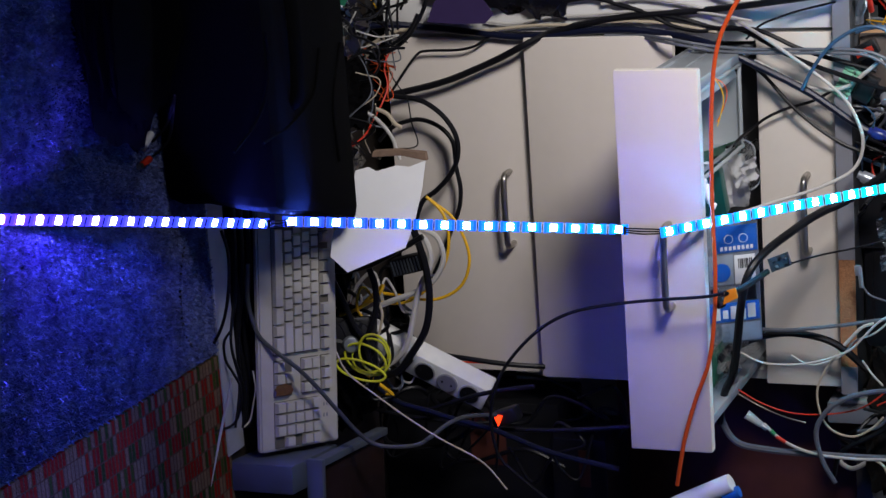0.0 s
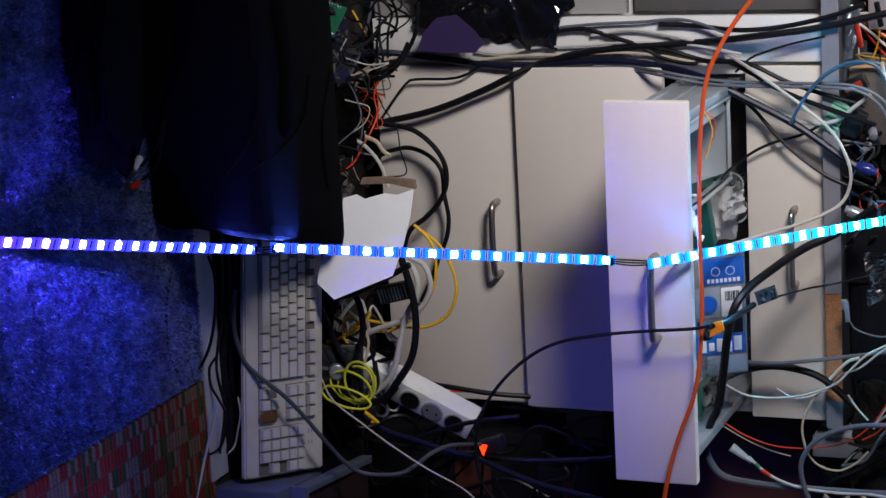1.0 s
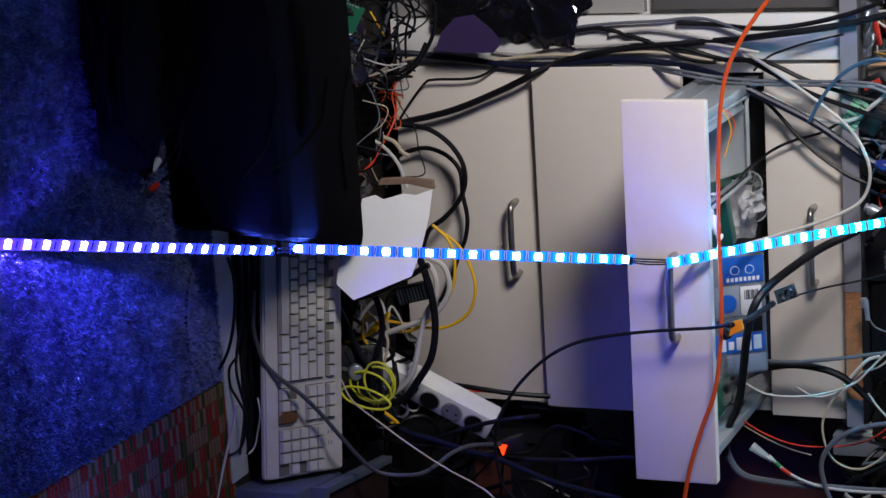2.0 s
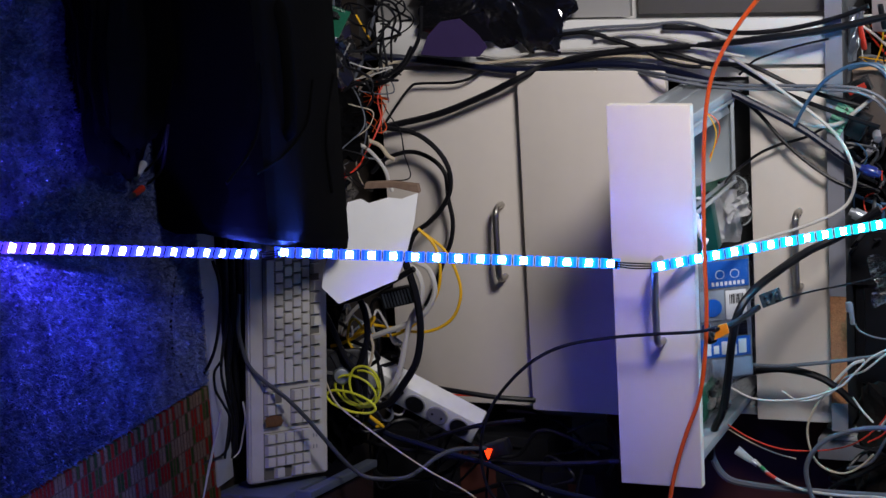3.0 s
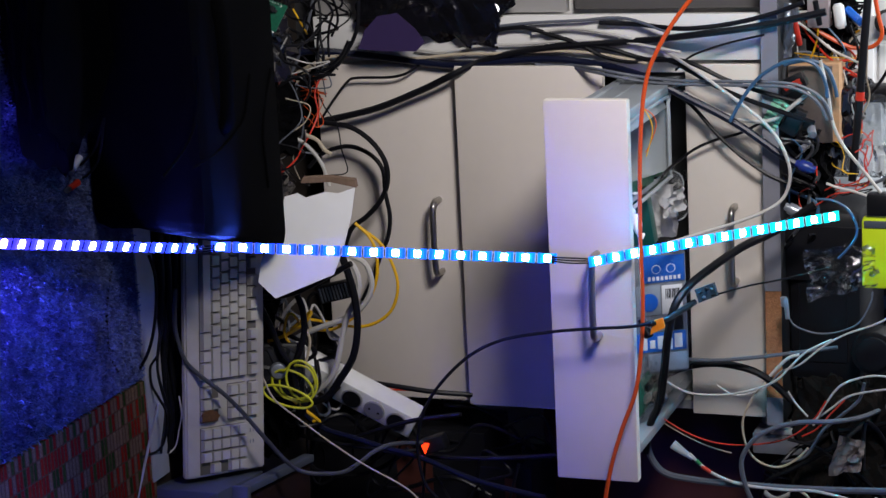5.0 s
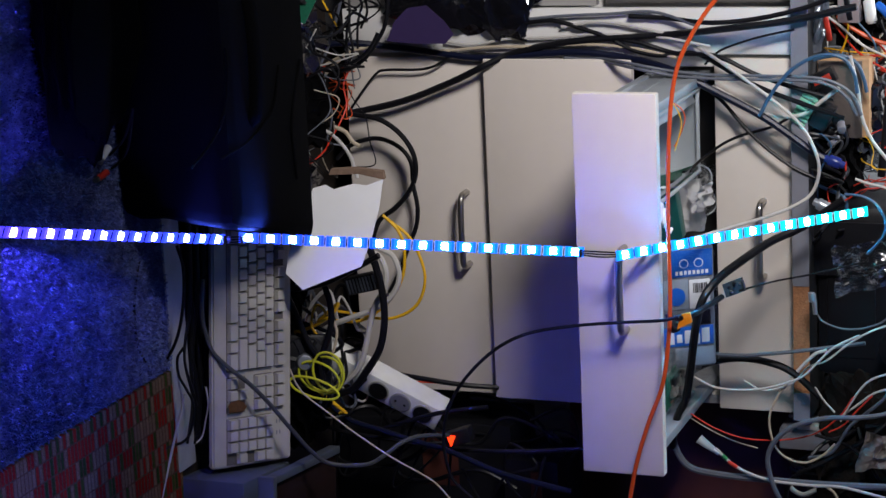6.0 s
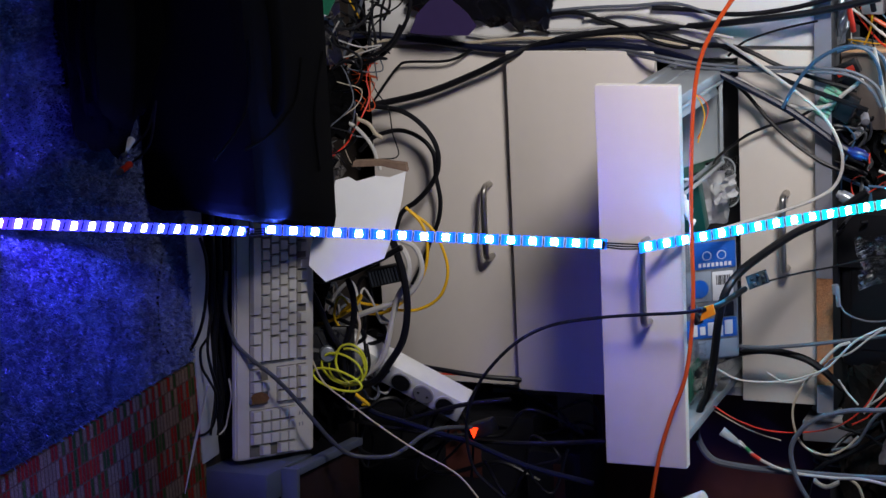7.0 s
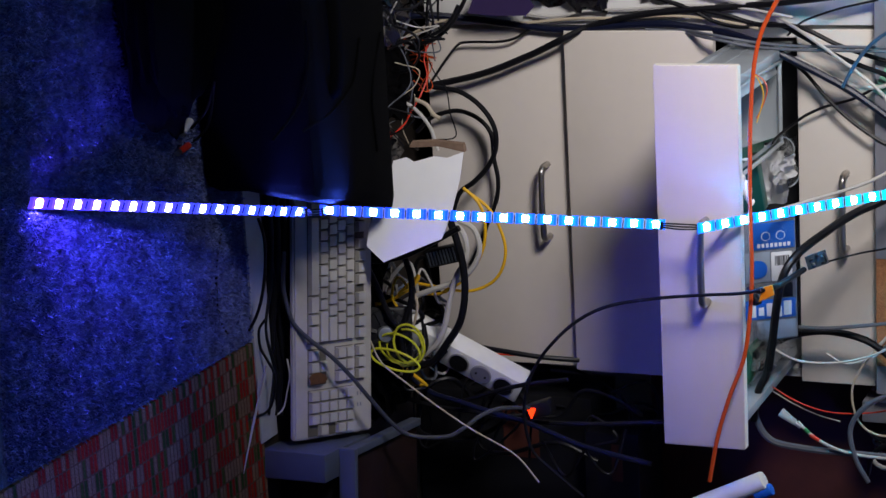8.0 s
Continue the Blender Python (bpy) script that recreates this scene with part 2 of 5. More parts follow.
def drawer(level, label, handle_z):
    z0, z1, out = FRONTS[level]
    d = thing("drawer", label, "drawer", pose(0, -out, z0), group="drawers of the cabinet")
    h = z1 - z0
    b = bmesh.new()
    box(b, 0, W, 0.0, 0.018, 0, h, bevel=0.0016)
    front = part("front", b, cream, d)
    for x0, x1, y0, y1, e0, e1 in ((0.001, W - 0.001, 0.0012, 0.0175, h - 0.0002, h + 0.0006), (-0.0006, 0.0002, 0.0012, 0.0175, 0.001, h - 0.001), (W - 0.0002, W + 0.0006, 0.0012, 0.0175, 0.001, h - 0.001)):
        b = bmesh.new()
        box(b, x0, x1, y0, y1, e0, e1)
        part("edge_band", b, cream_edge_lit, front, "pale cream edge band lightened as a highlight")
    bow_handle(front, W / 2, 0.0, handle_z - z0)
    side_h = min(h - 0.012, 0.15)
    for x in (0.024, W - 0.040):
        b = bmesh.new()
        box(b, x, x + 0.016, 0.018, 0.50, 0.030, side_h, bevel=0.002)
        box(b, x - 0.004, x + 0.020, 0.018, 0.50, 0.024, 0.036, bevel=0.001)
        box(b, x - 0.0015, x, 0.018, 0.50, 0.062, 0.066)
        part("side", b, zinc, d, "zinc grey metal drawer side")
    b = bmesh.new()
    box(b, 0.040, W - 0.040, 0.018, 0.50, 0.030, 0.040)
    part("base", b, carcass_white, d)
    # back panel coloured near black for the unlit depth of the drawer
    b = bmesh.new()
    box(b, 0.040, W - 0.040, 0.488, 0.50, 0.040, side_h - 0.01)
    part("back", b, shade_and_board_black, d)
    return d


drawer("bottom", "closed deep cream drawer with a steel bow handle", 0.277)
drawer("middle", "deep cream drawer standing slightly ajar", 0.535)
third_drawer = drawer("third", "shallow cream drawer pulled far out and filled with bags and boards", 0.664)
drawer("top", "closed shallow cream drawer with a steel bow handle", 0.800)

# ---- worktop ----
top = thing("worktop", "grey edged workbench top with its edge band partly broken off", "worktop", pose(0, -0.03, 0.853))
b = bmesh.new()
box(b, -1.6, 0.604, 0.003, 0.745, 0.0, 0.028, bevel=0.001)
part("board", b, shade_and_board_black, top)
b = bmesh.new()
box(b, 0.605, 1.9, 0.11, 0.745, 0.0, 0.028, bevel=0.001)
part("rear_board", b, shade_and_board_black, top)
for x0, x1, mat, lab in ((-1.6, 0.372, grey_band, "grey plastic edge band"), (0.372, 0.556, chipboard, "bare brown chipboard edge"), (0.556, 0.604, grey_band, "grey plastic edge band")):
    b = bmesh.new()
    box(b, x0, x1, 0.0 if mat is grey_band else 0.0015, 0.003, 0.0005, 0.0275)
    part("edge_band", b, mat, top, lab)

# ---- light strip ----
def led_colour(s):
    """From violet blue at the low end over blue and cyan to green at the top."""
    stops = ((0.0, (0.12, 0.07, 1.0)), (0.16, (0.08, 0.09, 1.0)), (0.45, (0.03, 0.12, 1.0)), (0.68, (0.02, 0.24, 1.0)), (0.82, (0.02, 0.34, 1.0)), (1.0, (0.02, 0.60, 0.66)))
    for (a, c), (e, d) in zip(stops, stops[1:]):
        if s <= e:
            u = (s - a) / (e - a)
            return tuple(p + (q - p) * u for p, q in zip(c, d))
    return stops[-1][1]


def side_power(k):
    """The ribbon is twisted: its low end and its top end throw more light sideways."""
    return 6200.0 if k < 3 else 3000.0 if k < 5 else 700.0 if k < 8 else 100.0 if k < 17 else 1100.0 if k < 19 else 3400.0


def halo_colour(s):
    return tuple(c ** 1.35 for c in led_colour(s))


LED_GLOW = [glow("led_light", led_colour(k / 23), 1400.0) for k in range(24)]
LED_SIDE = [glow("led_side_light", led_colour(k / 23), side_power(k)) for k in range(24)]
# weak emission for the added bars that imitate bloom between the lamps
HALO_NEAR = [glow("halo_near_glow", halo_colour(k / 23), 4.4) for k in range(24)]
HALO_GLOW = [glow("halo_glow", halo_colour(k / 23), 2.5) for k in range(24)]


def led_mesh(mat, side):
    b = bmesh.new()
    box(b, -0.0027, 0.0027, -0.0027, 0.0027, 0.0, 0.0014)
    box(b, -0.0054, 0.0054, -0.0050, 0.0050, 0.0014, 0.0024, bevel=0.0004)
    me = mesh_from(b, "led", [led_white, mat, side], smooth=False)
    for f in me.polygons:
        f.material_index = 0 if f.center.z < 0.00141 or abs(f.normal.x) > 0.6 else 1 if f.normal.z > 0.9 else 2
    return me


LED_MESH = [led_mesh(m, e) for m, e in zip(LED_GLOW, LED_SIDE)]
strip = thing("led_strip", "lit blue and green light strip hung over the drawer", "light strip")


def strip_piece(p, q, count, sag, s0, s1, face=(-0.12, -1, 0.35)):
    """A flexible ribbon from its first to its last light, with its face towards the room."""
    p, q = Vector(p), Vector(q)
    ahead = (q - p).normalized()
    face = Vector(face)
    face = (face - ahead * face.dot(ahead)).normalized()
    side = ahead.cross(face).normalized()
    ext = (q - p) / (count - 1) * 0.45
    curve = lambda u: p - ext + (q - p + 2 * ext) * u + Vector((0, 0, -sag * 4 * u * (1 - u)))
    b = bmesh.new()
    rows = []
    for i in range(41):
        c = curve(i / 40)
        rows.append([b.verts.new(c + side * sx * 0.0068 + face * f) for sx, f in ((-1, 0), (1, 0), (1, -0.0006), (-1, -0.0006))])
    for r, s in zip(rows, rows[1:]):
        for k in range(4):
            b.faces.new((r[k], r[(k + 1) % 4], s[(k + 1) % 4], s[k]))
    b.faces.new(rows[0])
    b.faces.new(rows[-1][::-1])
    ribbon = part("ribbon", b, strip_pcb, strip)
    turn = Matrix((ahead, side, face)).transposed().to_4x4()
    for i in range(count):
        u = (i + 0.45) / (count - 1 + 0.9)
        k = round(23 * (s0 + (s1 - s0) * i / (count - 1)))
        o = new("led", LED_MESH[k])
        o.parent = ribbon
        o.matrix_basis = Matrix.Translation(curve(u)) @ turn
        # glowing bars added beside each lamp as the halo round the strip
        halo = bmesh.new()
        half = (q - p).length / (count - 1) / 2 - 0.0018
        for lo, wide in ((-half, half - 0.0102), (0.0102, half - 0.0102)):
            box(halo, lo, lo + wide, -0.0080, 0.0080, 0.0002, 0.0012, bevel=0.0004)
        part("halo_bar", halo, HALO_GLOW[k], ribbon, at=Matrix.Translation(curve(u)) @ turn)
        halo = bmesh.new()
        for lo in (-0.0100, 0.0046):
            box(halo, lo, lo + 0.0054, -0.0076, 0.0076, 0.0002, 0.0016, bevel=0.0004)
        part("halo_bar", halo, HALO_NEAR[k], ribbon, at=Matrix.Translation(curve(u)) @ turn)
        if i < count - 1:
            c = curve((i + 0.95) / (count - 1 + 0.9))
            rb = bmesh.new()
            box(rb, -0.0006, 0.0006, -0.0052, 0.0052, 0.0002, 0.0016)
            part("resistor", rb, black_plastic, ribbon, at=Matrix.Translation(c) @ turn)


strip_piece((0.052, -1.165, 0.015), (0.175, -0.66, 0.125), 16, 0.003, 0.0, 0.32, (-0.06, -1, 0.35))
strip_piece((0.176, -0.64, 0.167), (0.232, -0.42, 0.602), 16, 0.002, 0.34, 0.70)
strip_piece((0.232, -0.425, 0.682), (0.224, -0.12, 0.98), 14, 0.004, 0.72, 1.0)

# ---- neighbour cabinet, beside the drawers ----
# door colours hold the shade under the worktop, deepest on the upper door
door_shade = material("shaded_door_laminate", (0.30, 0.29, 0.28), 0.45, vary=0.05, stain_amount=0.2, bump=0.05)
door_deep_shade = material("deep_shaded_door_laminate", (0.10, 0.096, 0.094), 0.45, vary=0.05, stain_amount=0.2, bump=0.05)
n = thing("cabinet", "white cabinet beside the drawers, its doors coloured dark as shade", "cabinet", pose(-0.62, 0.0, 0.06))
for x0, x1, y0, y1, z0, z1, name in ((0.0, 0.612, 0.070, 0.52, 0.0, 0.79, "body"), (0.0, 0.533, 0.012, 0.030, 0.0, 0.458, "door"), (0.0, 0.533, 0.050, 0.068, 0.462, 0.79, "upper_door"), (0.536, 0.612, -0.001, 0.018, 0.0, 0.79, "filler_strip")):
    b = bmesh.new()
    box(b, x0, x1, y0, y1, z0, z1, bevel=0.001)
    part(name, b, {"door": door_shade, "upper_door": door_deep_shade}.get(name, carcass_white), n)
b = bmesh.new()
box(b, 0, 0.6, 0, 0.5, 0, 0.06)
solid("plinth", b, shade_and_board_black, "dark recessed plinth board under the cabinet", "plinth", pose(-0.62, 0.07, -0.004), kind="structure")

# ---- floor things ----
b = bmesh.new()
box(b, -0.35, 0.565, -0.612, -0.558, -0.004, 0.008, bevel=0.002)
solid("floor_batten", b, material("worn_white_paint", (0.42, 0.42, 0.43), 0.55, stain=9, stain_amount=0.5, bump=0.2), "white painted floor batten along the carpet edge", "batten", kind="structure")


# ---- keyboard, lying on the cables with its back edge raised ----
kb = thing("keyboard", "old yellowed computer keyboard with dusty keys lying on cables", "keyboard", pose(0.131, -0.511, 0.037, 20.6, 0.7, -7.0))
L, D = 0.445, 0.152
b = bmesh.new()
prof = [(0, 0), (D, 0), (D, 0.030), (D - 0.006, 0.034), (0.012, 0.016), (0, 0.011)]
a0, a1 = [b.verts.new((0, y, z)) for y, z in prof], [b.verts.new((L, y, z)) for y, z in prof]
b.faces.new(a0), b.faces.new(a1[::-1])
for i in range(6):
    j = (i + 1) % 6
    b.faces.new((a0[i], a1[i], a1[j], a0[j]))
bmesh.ops.bevel(b, geom=b.edges[:], offset=0.0025, segments=2, affect="EDGES")
part("case", b, keyboard_beige, kb)
b = bmesh.new()
slope = math.atan2(0.018, D - 0.018)
KB = pose(0, 0.012, 0.0165, math.degrees(slope))
for x0, x1, y0, y1 in ((0.012, 0.291, 0.011, 0.098), (0.300, 0.358, 0.011, 0.046), (0.300, 0.358, 0.064, 0.098), (0.366, 0.441, 0.011, 0.098), (0.012, 0.291, 0.103, 0.121), (0.300, 0.358, 0.103, 0.121)):
    box(b, x0, x1, y0, y1, -0.002, 0.0006, m=KB)
# dark brown puts the shadow between the keycaps into the colour
part("key_well", b, material("brown_key_gap_shade", (0.10, 0.09, 0.075), 0.7, bump=0.2), kb, "gaps round the keys, coloured dark as shade")
for x in (0.378, 0.396):
    for y in (0.108, 0.114):
        b = bmesh.new()
        box(b, x, x + 0.006, y, y + 0.002, -0.001, 0.0004, m=KB)
        part("indicator_mark", b, grey_band, kb)


def key(x, y, w, h=0.0165):
    if (round(w, 4), round(h, 4)) not in CAPS:
        q = bmesh.new()
        lo = [q.verts.new((sx * w / 2, sy * h / 2, 0)) for sx, sy in ((-1, -1), (1, -1), (1, 1), (-1, 1))]
        hi = [q.verts.new((sx * (w / 2 - 0.0016) - 0.0004, sy * (h / 2 - 0.0014) + 0.0006, 0.0078)) for sx, sy in ((-1, -1), (1, -1), (1, 1), (-1, 1))]
        q.faces.new(hi)
        for i in range(4):
            q.faces.new((lo[i], lo[(i + 1) % 4], hi[(i + 1) % 4], hi[i]))
        CAPS[(round(w, 4), round(h, 4))] = mesh_from(q, "key", key_beige, smooth=False)
    o = new("key", CAPS[(round(w, 4), round(h, 4))])
    o.parent, o.matrix_basis = kb, KB @ pose(x, y, 0.0008)


CAPS = {}
U = 0.01905
ROWS = (0.0200, 0.0378, 0.0552, 0.0722, 0.0892)
for row, lefts in enumerate(((1.5, 1, 1.5, 6.6, 1.5, 1, 1.5), (2.3,) + (1,) * 10 + (2.8,), (1.8,) + (1,) * 11 + (2.2,), (1.5,) + (1,) * 12 + (1.5,), (1,) * 13 + (2,))):
    x = 0.013
    for w in lefts:
        w = w * U * 14.55 / sum(lefts)
        key(x + w / 2, ROWS[row], w - 0.0010)
        x += w
for c in range(3):
    for row in (0, 3, 4):
        key(0.3103 + c * 0.0188, ROWS[row], 0.0178)
    key(0.3103 + c * 0.0188, 0.112, 0.0172, 0.0160)
key(0.3103 + 0.0188, ROWS[1], 0.0178)
for c in range(4):
    for row in range(5):
        if not (c == 3 and row in (0, 2)):
            key(0.3757 + c * 0.0186, ROWS[row], 0.0176)
for c, x in enumerate((0.022, 0.0535, 0.0725, 0.0915, 0.1105, 0.138, 0.157, 0.176, 0.195, 0.2245, 0.2435, 0.2625, 0.2815)):
    key(x, 0.112, 0.0172, 0.0160)

q = bmesh.new()
bmesh.ops.create_icosphere(q, subdivisions=3, radius=1.0)
for v in q.verts:
    k = 1 + 0.5 * noise.noise(v.co * 1.6)
    v.co = Vector((v.co.x * 0.010 * k, v.co.y * 0.015 * k, v.co.z * 0.0012))
part("stain", q, material("dried_brown_stain", (0.10, 0.042, 0.010), 0.6, grain=160, vary=0.5, bump=0.3), kb, "dried brown stain on the keys", at=KB @ pose(0.3475, 0.024, 0.0092))

# ---- black bag on the carpet ----
bag = thing("equipment_bag", "large black nylon equipment bag standing on the carpet", "bag", pose(-0.30, -0.57, 0.004))
b = bmesh.new()
box(b, -0.52, 0.436, -0.17, 0.12, 0.0, 0.192, bevel=0.025)
bmesh.ops.subdivide_edges(b, edges=b.edges[:], cuts=2, use_grid_fill=True)
for v in b.verts:
    k = noise.noise(v.co * 7) * 0.012
    v.co += Vector((k, noise.noise(v.co * 6 + Vector((3, 0, 0))) * 0.012, k if v.co.z > 0.05 else 0))
    if v.co.x > 0.3 and v.co.z > 0.09:
        v.co.x += 0.085 * max(0.0, (v.co.y + 0.17) / 0.29)
part("body", b, black_cloth, bag)
b = bmesh.new()
box(b, -0.515, 0.430, -0.165, 0.115, 0.150, 0.154, bevel=0.001)
part("zip_band", b, black_cloth, bag, "black zip band round the bag")
b = bmesh.new()
tube(b, [(0.10, -0.10, 0.19), (0.12, -0.105, 0.205), (0.20, -0.11, 0.212), (0.28, -0.105, 0.205), (0.30, -0.10, 0.19)], 0.010, sides=8, flat=0.4)
part("carry_handle", b, black_cloth, bag)

# ---- cardboard and paper ----
b = bmesh.new()
quad = [(0.148, -0.41, 0.171), (0.143, -0.405, 0.191), (0.15, -0.404, 0.204), (0.142, -0.396, 0.235), (0.145, -0.392, 0.255), (0.136, -0.385, 0.281), (0.179, -0.397, 0.277), (0.226, -0.411, 0.267), (0.268, -0.425, 0.253), (0.285, -0.439, 0.209), (0.303, -0.453, 0.163), (0.278, -0.452, 0.135), (0.249, -0.444, 0.137), (0.215, -0.432, 0.149), (0.178, -0.419, 0.165)]
low, high = [b.verts.new(q) for q in quad], [b.verts.new(Vector(q) + Vector((0, -0.0012, 0))) for q in quad]
b.faces.new(low), b.faces.new(high[::-1])
for i in range(len(quad)):
    j = (i + 1) % len(quad)
    b.faces.new((low[i], low[j], high[j], high[i]))
solid("paper_sheet", b, paper_white, "white sheet of card with a torn edge leaning on the cables", "paper")

# ---- grey box ----
gb = thing("grey_box", "blue grey plastic equipment box with a dark glossy top", "box", pose(0.584, -0.551, 0.0, 0, 0, -7))
b = bmesh.new()
box(b, 0.0, 0.046, -0.050, 0.120, -0.004, 0.110, bevel=0.003)
part("body", b, grey_plastic, gb)
b = bmesh.new()
box(b, 0.0, 0.40, 0.0, 0.012, 0.110, 0.138, bevel=0.0015)
box(b, 0.0, 0.012, 0.012, 0.262, 0.118, 0.138, bevel=0.0015)
part("rim", b, grey_plastic, gb, "raised blue grey rim")
b = bmesh.new()
box(b, 0.012, 0.39, 0.012, 0.262, 0.120, 0.130, bevel=0.001)
part("lid", b, material("smoked_lid", (0.02, 0.012, 0.012), 0.12, bump=0.02), gb, "dark glossy smoked lid")
b = bmesh.new()
box(b, 0.050, 0.39, 0.020, 0.25, -0.004, 0.119, bevel=0.002)
part("inner_case", b, black_plastic, gb)

# ---- patterned rug ----
def rug_material():
    m = bpy.data.materials.new("woven_rug")
    m.use_nodes = True
    n, l = m.node_tree.nodes, m.node_tree.links
    p = n["Principled BSDF"]
    coord, brick, ramp, grain, mix, fine = n.new("ShaderNodeTexCoord"), n.new("ShaderNodeTexBrick"), n.new("ShaderNodeValToRGB"), n.new("ShaderNodeTexNoise"), n.new("ShaderNodeMixRGB"), n.new("ShaderNodeMixRGB")
    brick.inputs["Scale"].default_value = 1.0
    brick.inputs["Color1"].default_value, brick.inputs["Color2"].default_value, brick.inputs["Mortar"].default_value = (0, 0, 0, 1), (1, 1, 1, 1), (0.5, 0.5, 0.5, 1)
    brick.inputs["Mortar Size"].default_value, brick.inputs["Brick Width"].default_value, brick.inputs["Row Height"].default_value = 0.0012, 0.028, 0.0095
    brick.offset, brick.squash = 0.0, 1.0
    ramp.color_ramp.interpolation = "CONSTANT"
    e = ramp.color_ramp.elements
    e[0].position, e[0].color = 0.0, (0.26, 0.016, 0.008, 1)
    e[1].position, e[1].color = 0.3, (0.20, 0.13, 0.072, 1)
    for at, c in ((0.55, (0.03, 0.06, 0.012, 1)), (0.66, (0.24, 0.155, 0.085, 1)), (0.82, (0.32, 0.02, 0.008, 1)), (0.93, (0.05, 0.08, 0.015, 1))):
        e.new(at).color = c
    grain.inputs["Scale"].default_value = 320
    l.new(coord.outputs["Object"], brick.inputs["Vector"])
    l.new(coord.outputs["Object"], grain.inputs["Vector"])
    l.new(brick.outputs["Color"], ramp.inputs[0])
    mix.inputs[2].default_value = (0.12, 0.065, 0.035, 1)
    l.new(brick.outputs["Fac"], mix.inputs[0])
    l.new(ramp.outputs[0], mix.inputs[1])
    fine.blend_type, fine.inputs[0].default_value = "MULTIPLY", 0.6
    l.new(mix.outputs[0], fine.inputs[1])
    l.new(grain.outputs[0], fine.inputs[2])
    l.new(fine.outputs[0], p.inputs["Base Color"])
    p.inputs["Roughness"].default_value = 0.95
    p.inputs["Specular IOR Level"].default_value = 0.05
    bump = n.new("ShaderNodeBump")
    bump.inputs["Strength"].default_value, bump.inputs["Distance"].default_value = 0.8, 0.002
    l.new(grain.outputs[0], bump.inputs["Height"])
    l.new(bump.outputs[0], p.inputs["Normal"])
    return m


b = bmesh.new()
box(b, 0.399, 2.4, -4.4, -0.600, -0.004, 0.005, bevel=0.001)
solid("rug", b, rug_material(), "woven rug patterned in red, green and cream blocks", "rug")

# ---- clear plastics and printed colours ----
clear = film("clear_plastic_film", (0.90, 0.92, 0.94), 0.03)
clear_wrap = film("clear_glossy_wrap", (0.97, 0.98, 1.0), 0.0, 0.12, 22.0, 0.0)
frosted = material("frosted_plastic", (0.55, 0.60, 0.63), 0.3, alpha=0.55, vary=0.05, bump=0.1)
print_blue = material("printed_blue", (0.012, 0.115, 0.52), 0.35, bump=0.02)
print_white = material("printed_white", (0.75, 0.77, 0.80), 0.35, bump=0.02)
print_orange = material("printed_orange", (0.85, 0.25, 0.01), 0.4, bump=0.02)
purple_plastic = material("purple_plastic", (0.040, 0.026, 0.085), 0.3, bump=0.05)
black_foil = material("glossy_black_foil", (0.005, 0.005, 0.007), 0.12, spec=0.6, ior=1.9, vary=0.1, bump=0.5, bump_scale=30)
pale_wood = material("pale_pine_wood", (0.46, 0.27, 0.14), 0.6, grain=90, vary=0.3, bump=0.2)
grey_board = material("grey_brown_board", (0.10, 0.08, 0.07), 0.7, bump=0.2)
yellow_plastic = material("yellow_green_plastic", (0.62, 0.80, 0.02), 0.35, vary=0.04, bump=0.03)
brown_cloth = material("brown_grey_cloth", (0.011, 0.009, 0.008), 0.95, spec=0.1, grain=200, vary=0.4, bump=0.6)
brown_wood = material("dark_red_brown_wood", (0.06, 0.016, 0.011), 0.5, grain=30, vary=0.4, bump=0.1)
blue_metal = material("pale_metal", (0.42, 0.45, 0.50), 0.3, metal=0.7, bump=0.05)
card_brown = material("torn_brown_card", (0.20, 0.13, 0.09), 0.9, grain=120, vary=0.4, bump=0.5)


def crumpled(name, size, mat, label, category, m, seed=0, rough=0.25, cuts=5, fold=9.0, flat=1.0):
    """A creased bag or foil: a rounded block with sharp random folds."""
    b = bmesh.new()
    bmesh.ops.create_icosphere(b, subdivisions=cuts, radius=0.5)
    off = Vector((seed * 3.1, seed * 1.7, seed * 0.9))
    for v in b.verts:
        c = v.co.normalized()
        box_like = c / max(abs(c.x), abs(c.y), abs(c.z)) ** 0.6 * 0.5
        k = sum(abs(noise.noise(c * fold * s + off)) / s for s in (0.5, 1.0, 2.1))
        box_like *= 1.0 - rough * (k - 0.35)
        v.co = Vector((box_like.x * size[0], box_like.y * size[1], box_like.z * size[2]))
    ob = solid(name, b, mat, label, category, m)
    ob.data.set_sharp_from_angle(angle=radians(18))
    return ob


def under(ob, parent):
    ob.parent = parent
    return ob


def plate(bm, corners, thick):
    """A flat polygon with thickness, pushed along its own normal."""
    c = [Vector(q) for q in corners]
    nrm = (c[1] - c[0]).cross(c[2] - c[0]).normalized() * thick
    low, high = [bm.verts.new(q) for q in c], [bm.verts.new(q + nrm) for q in c]
    bm.faces.new(low[::-1]), bm.faces.new(high)
    for i in range(len(c)):
        j = (i + 1) % len(c)
        bm.faces.new((low[i], low[j], high[j], high[i]))


# ---- inside the open drawer ----
tray = thing("storage_box", "frosted grey plastic storage box with rounded rim in the drawer", "storage box", pose(0.045, -0.315, 0.628))
b = bmesh.new()
box(b, 0.0, 0.135, 0.0, 0.27, 0.0, 0.075, bevel=0.016)
top_faces = [f for f in b.faces if f.normal.z > 0.9 and f.calc_area() > 0.01]
bmesh.ops.delete(b, geom=top_faces, context="FACES")
part("body", b, frosted, tray)
b = bmesh.new()
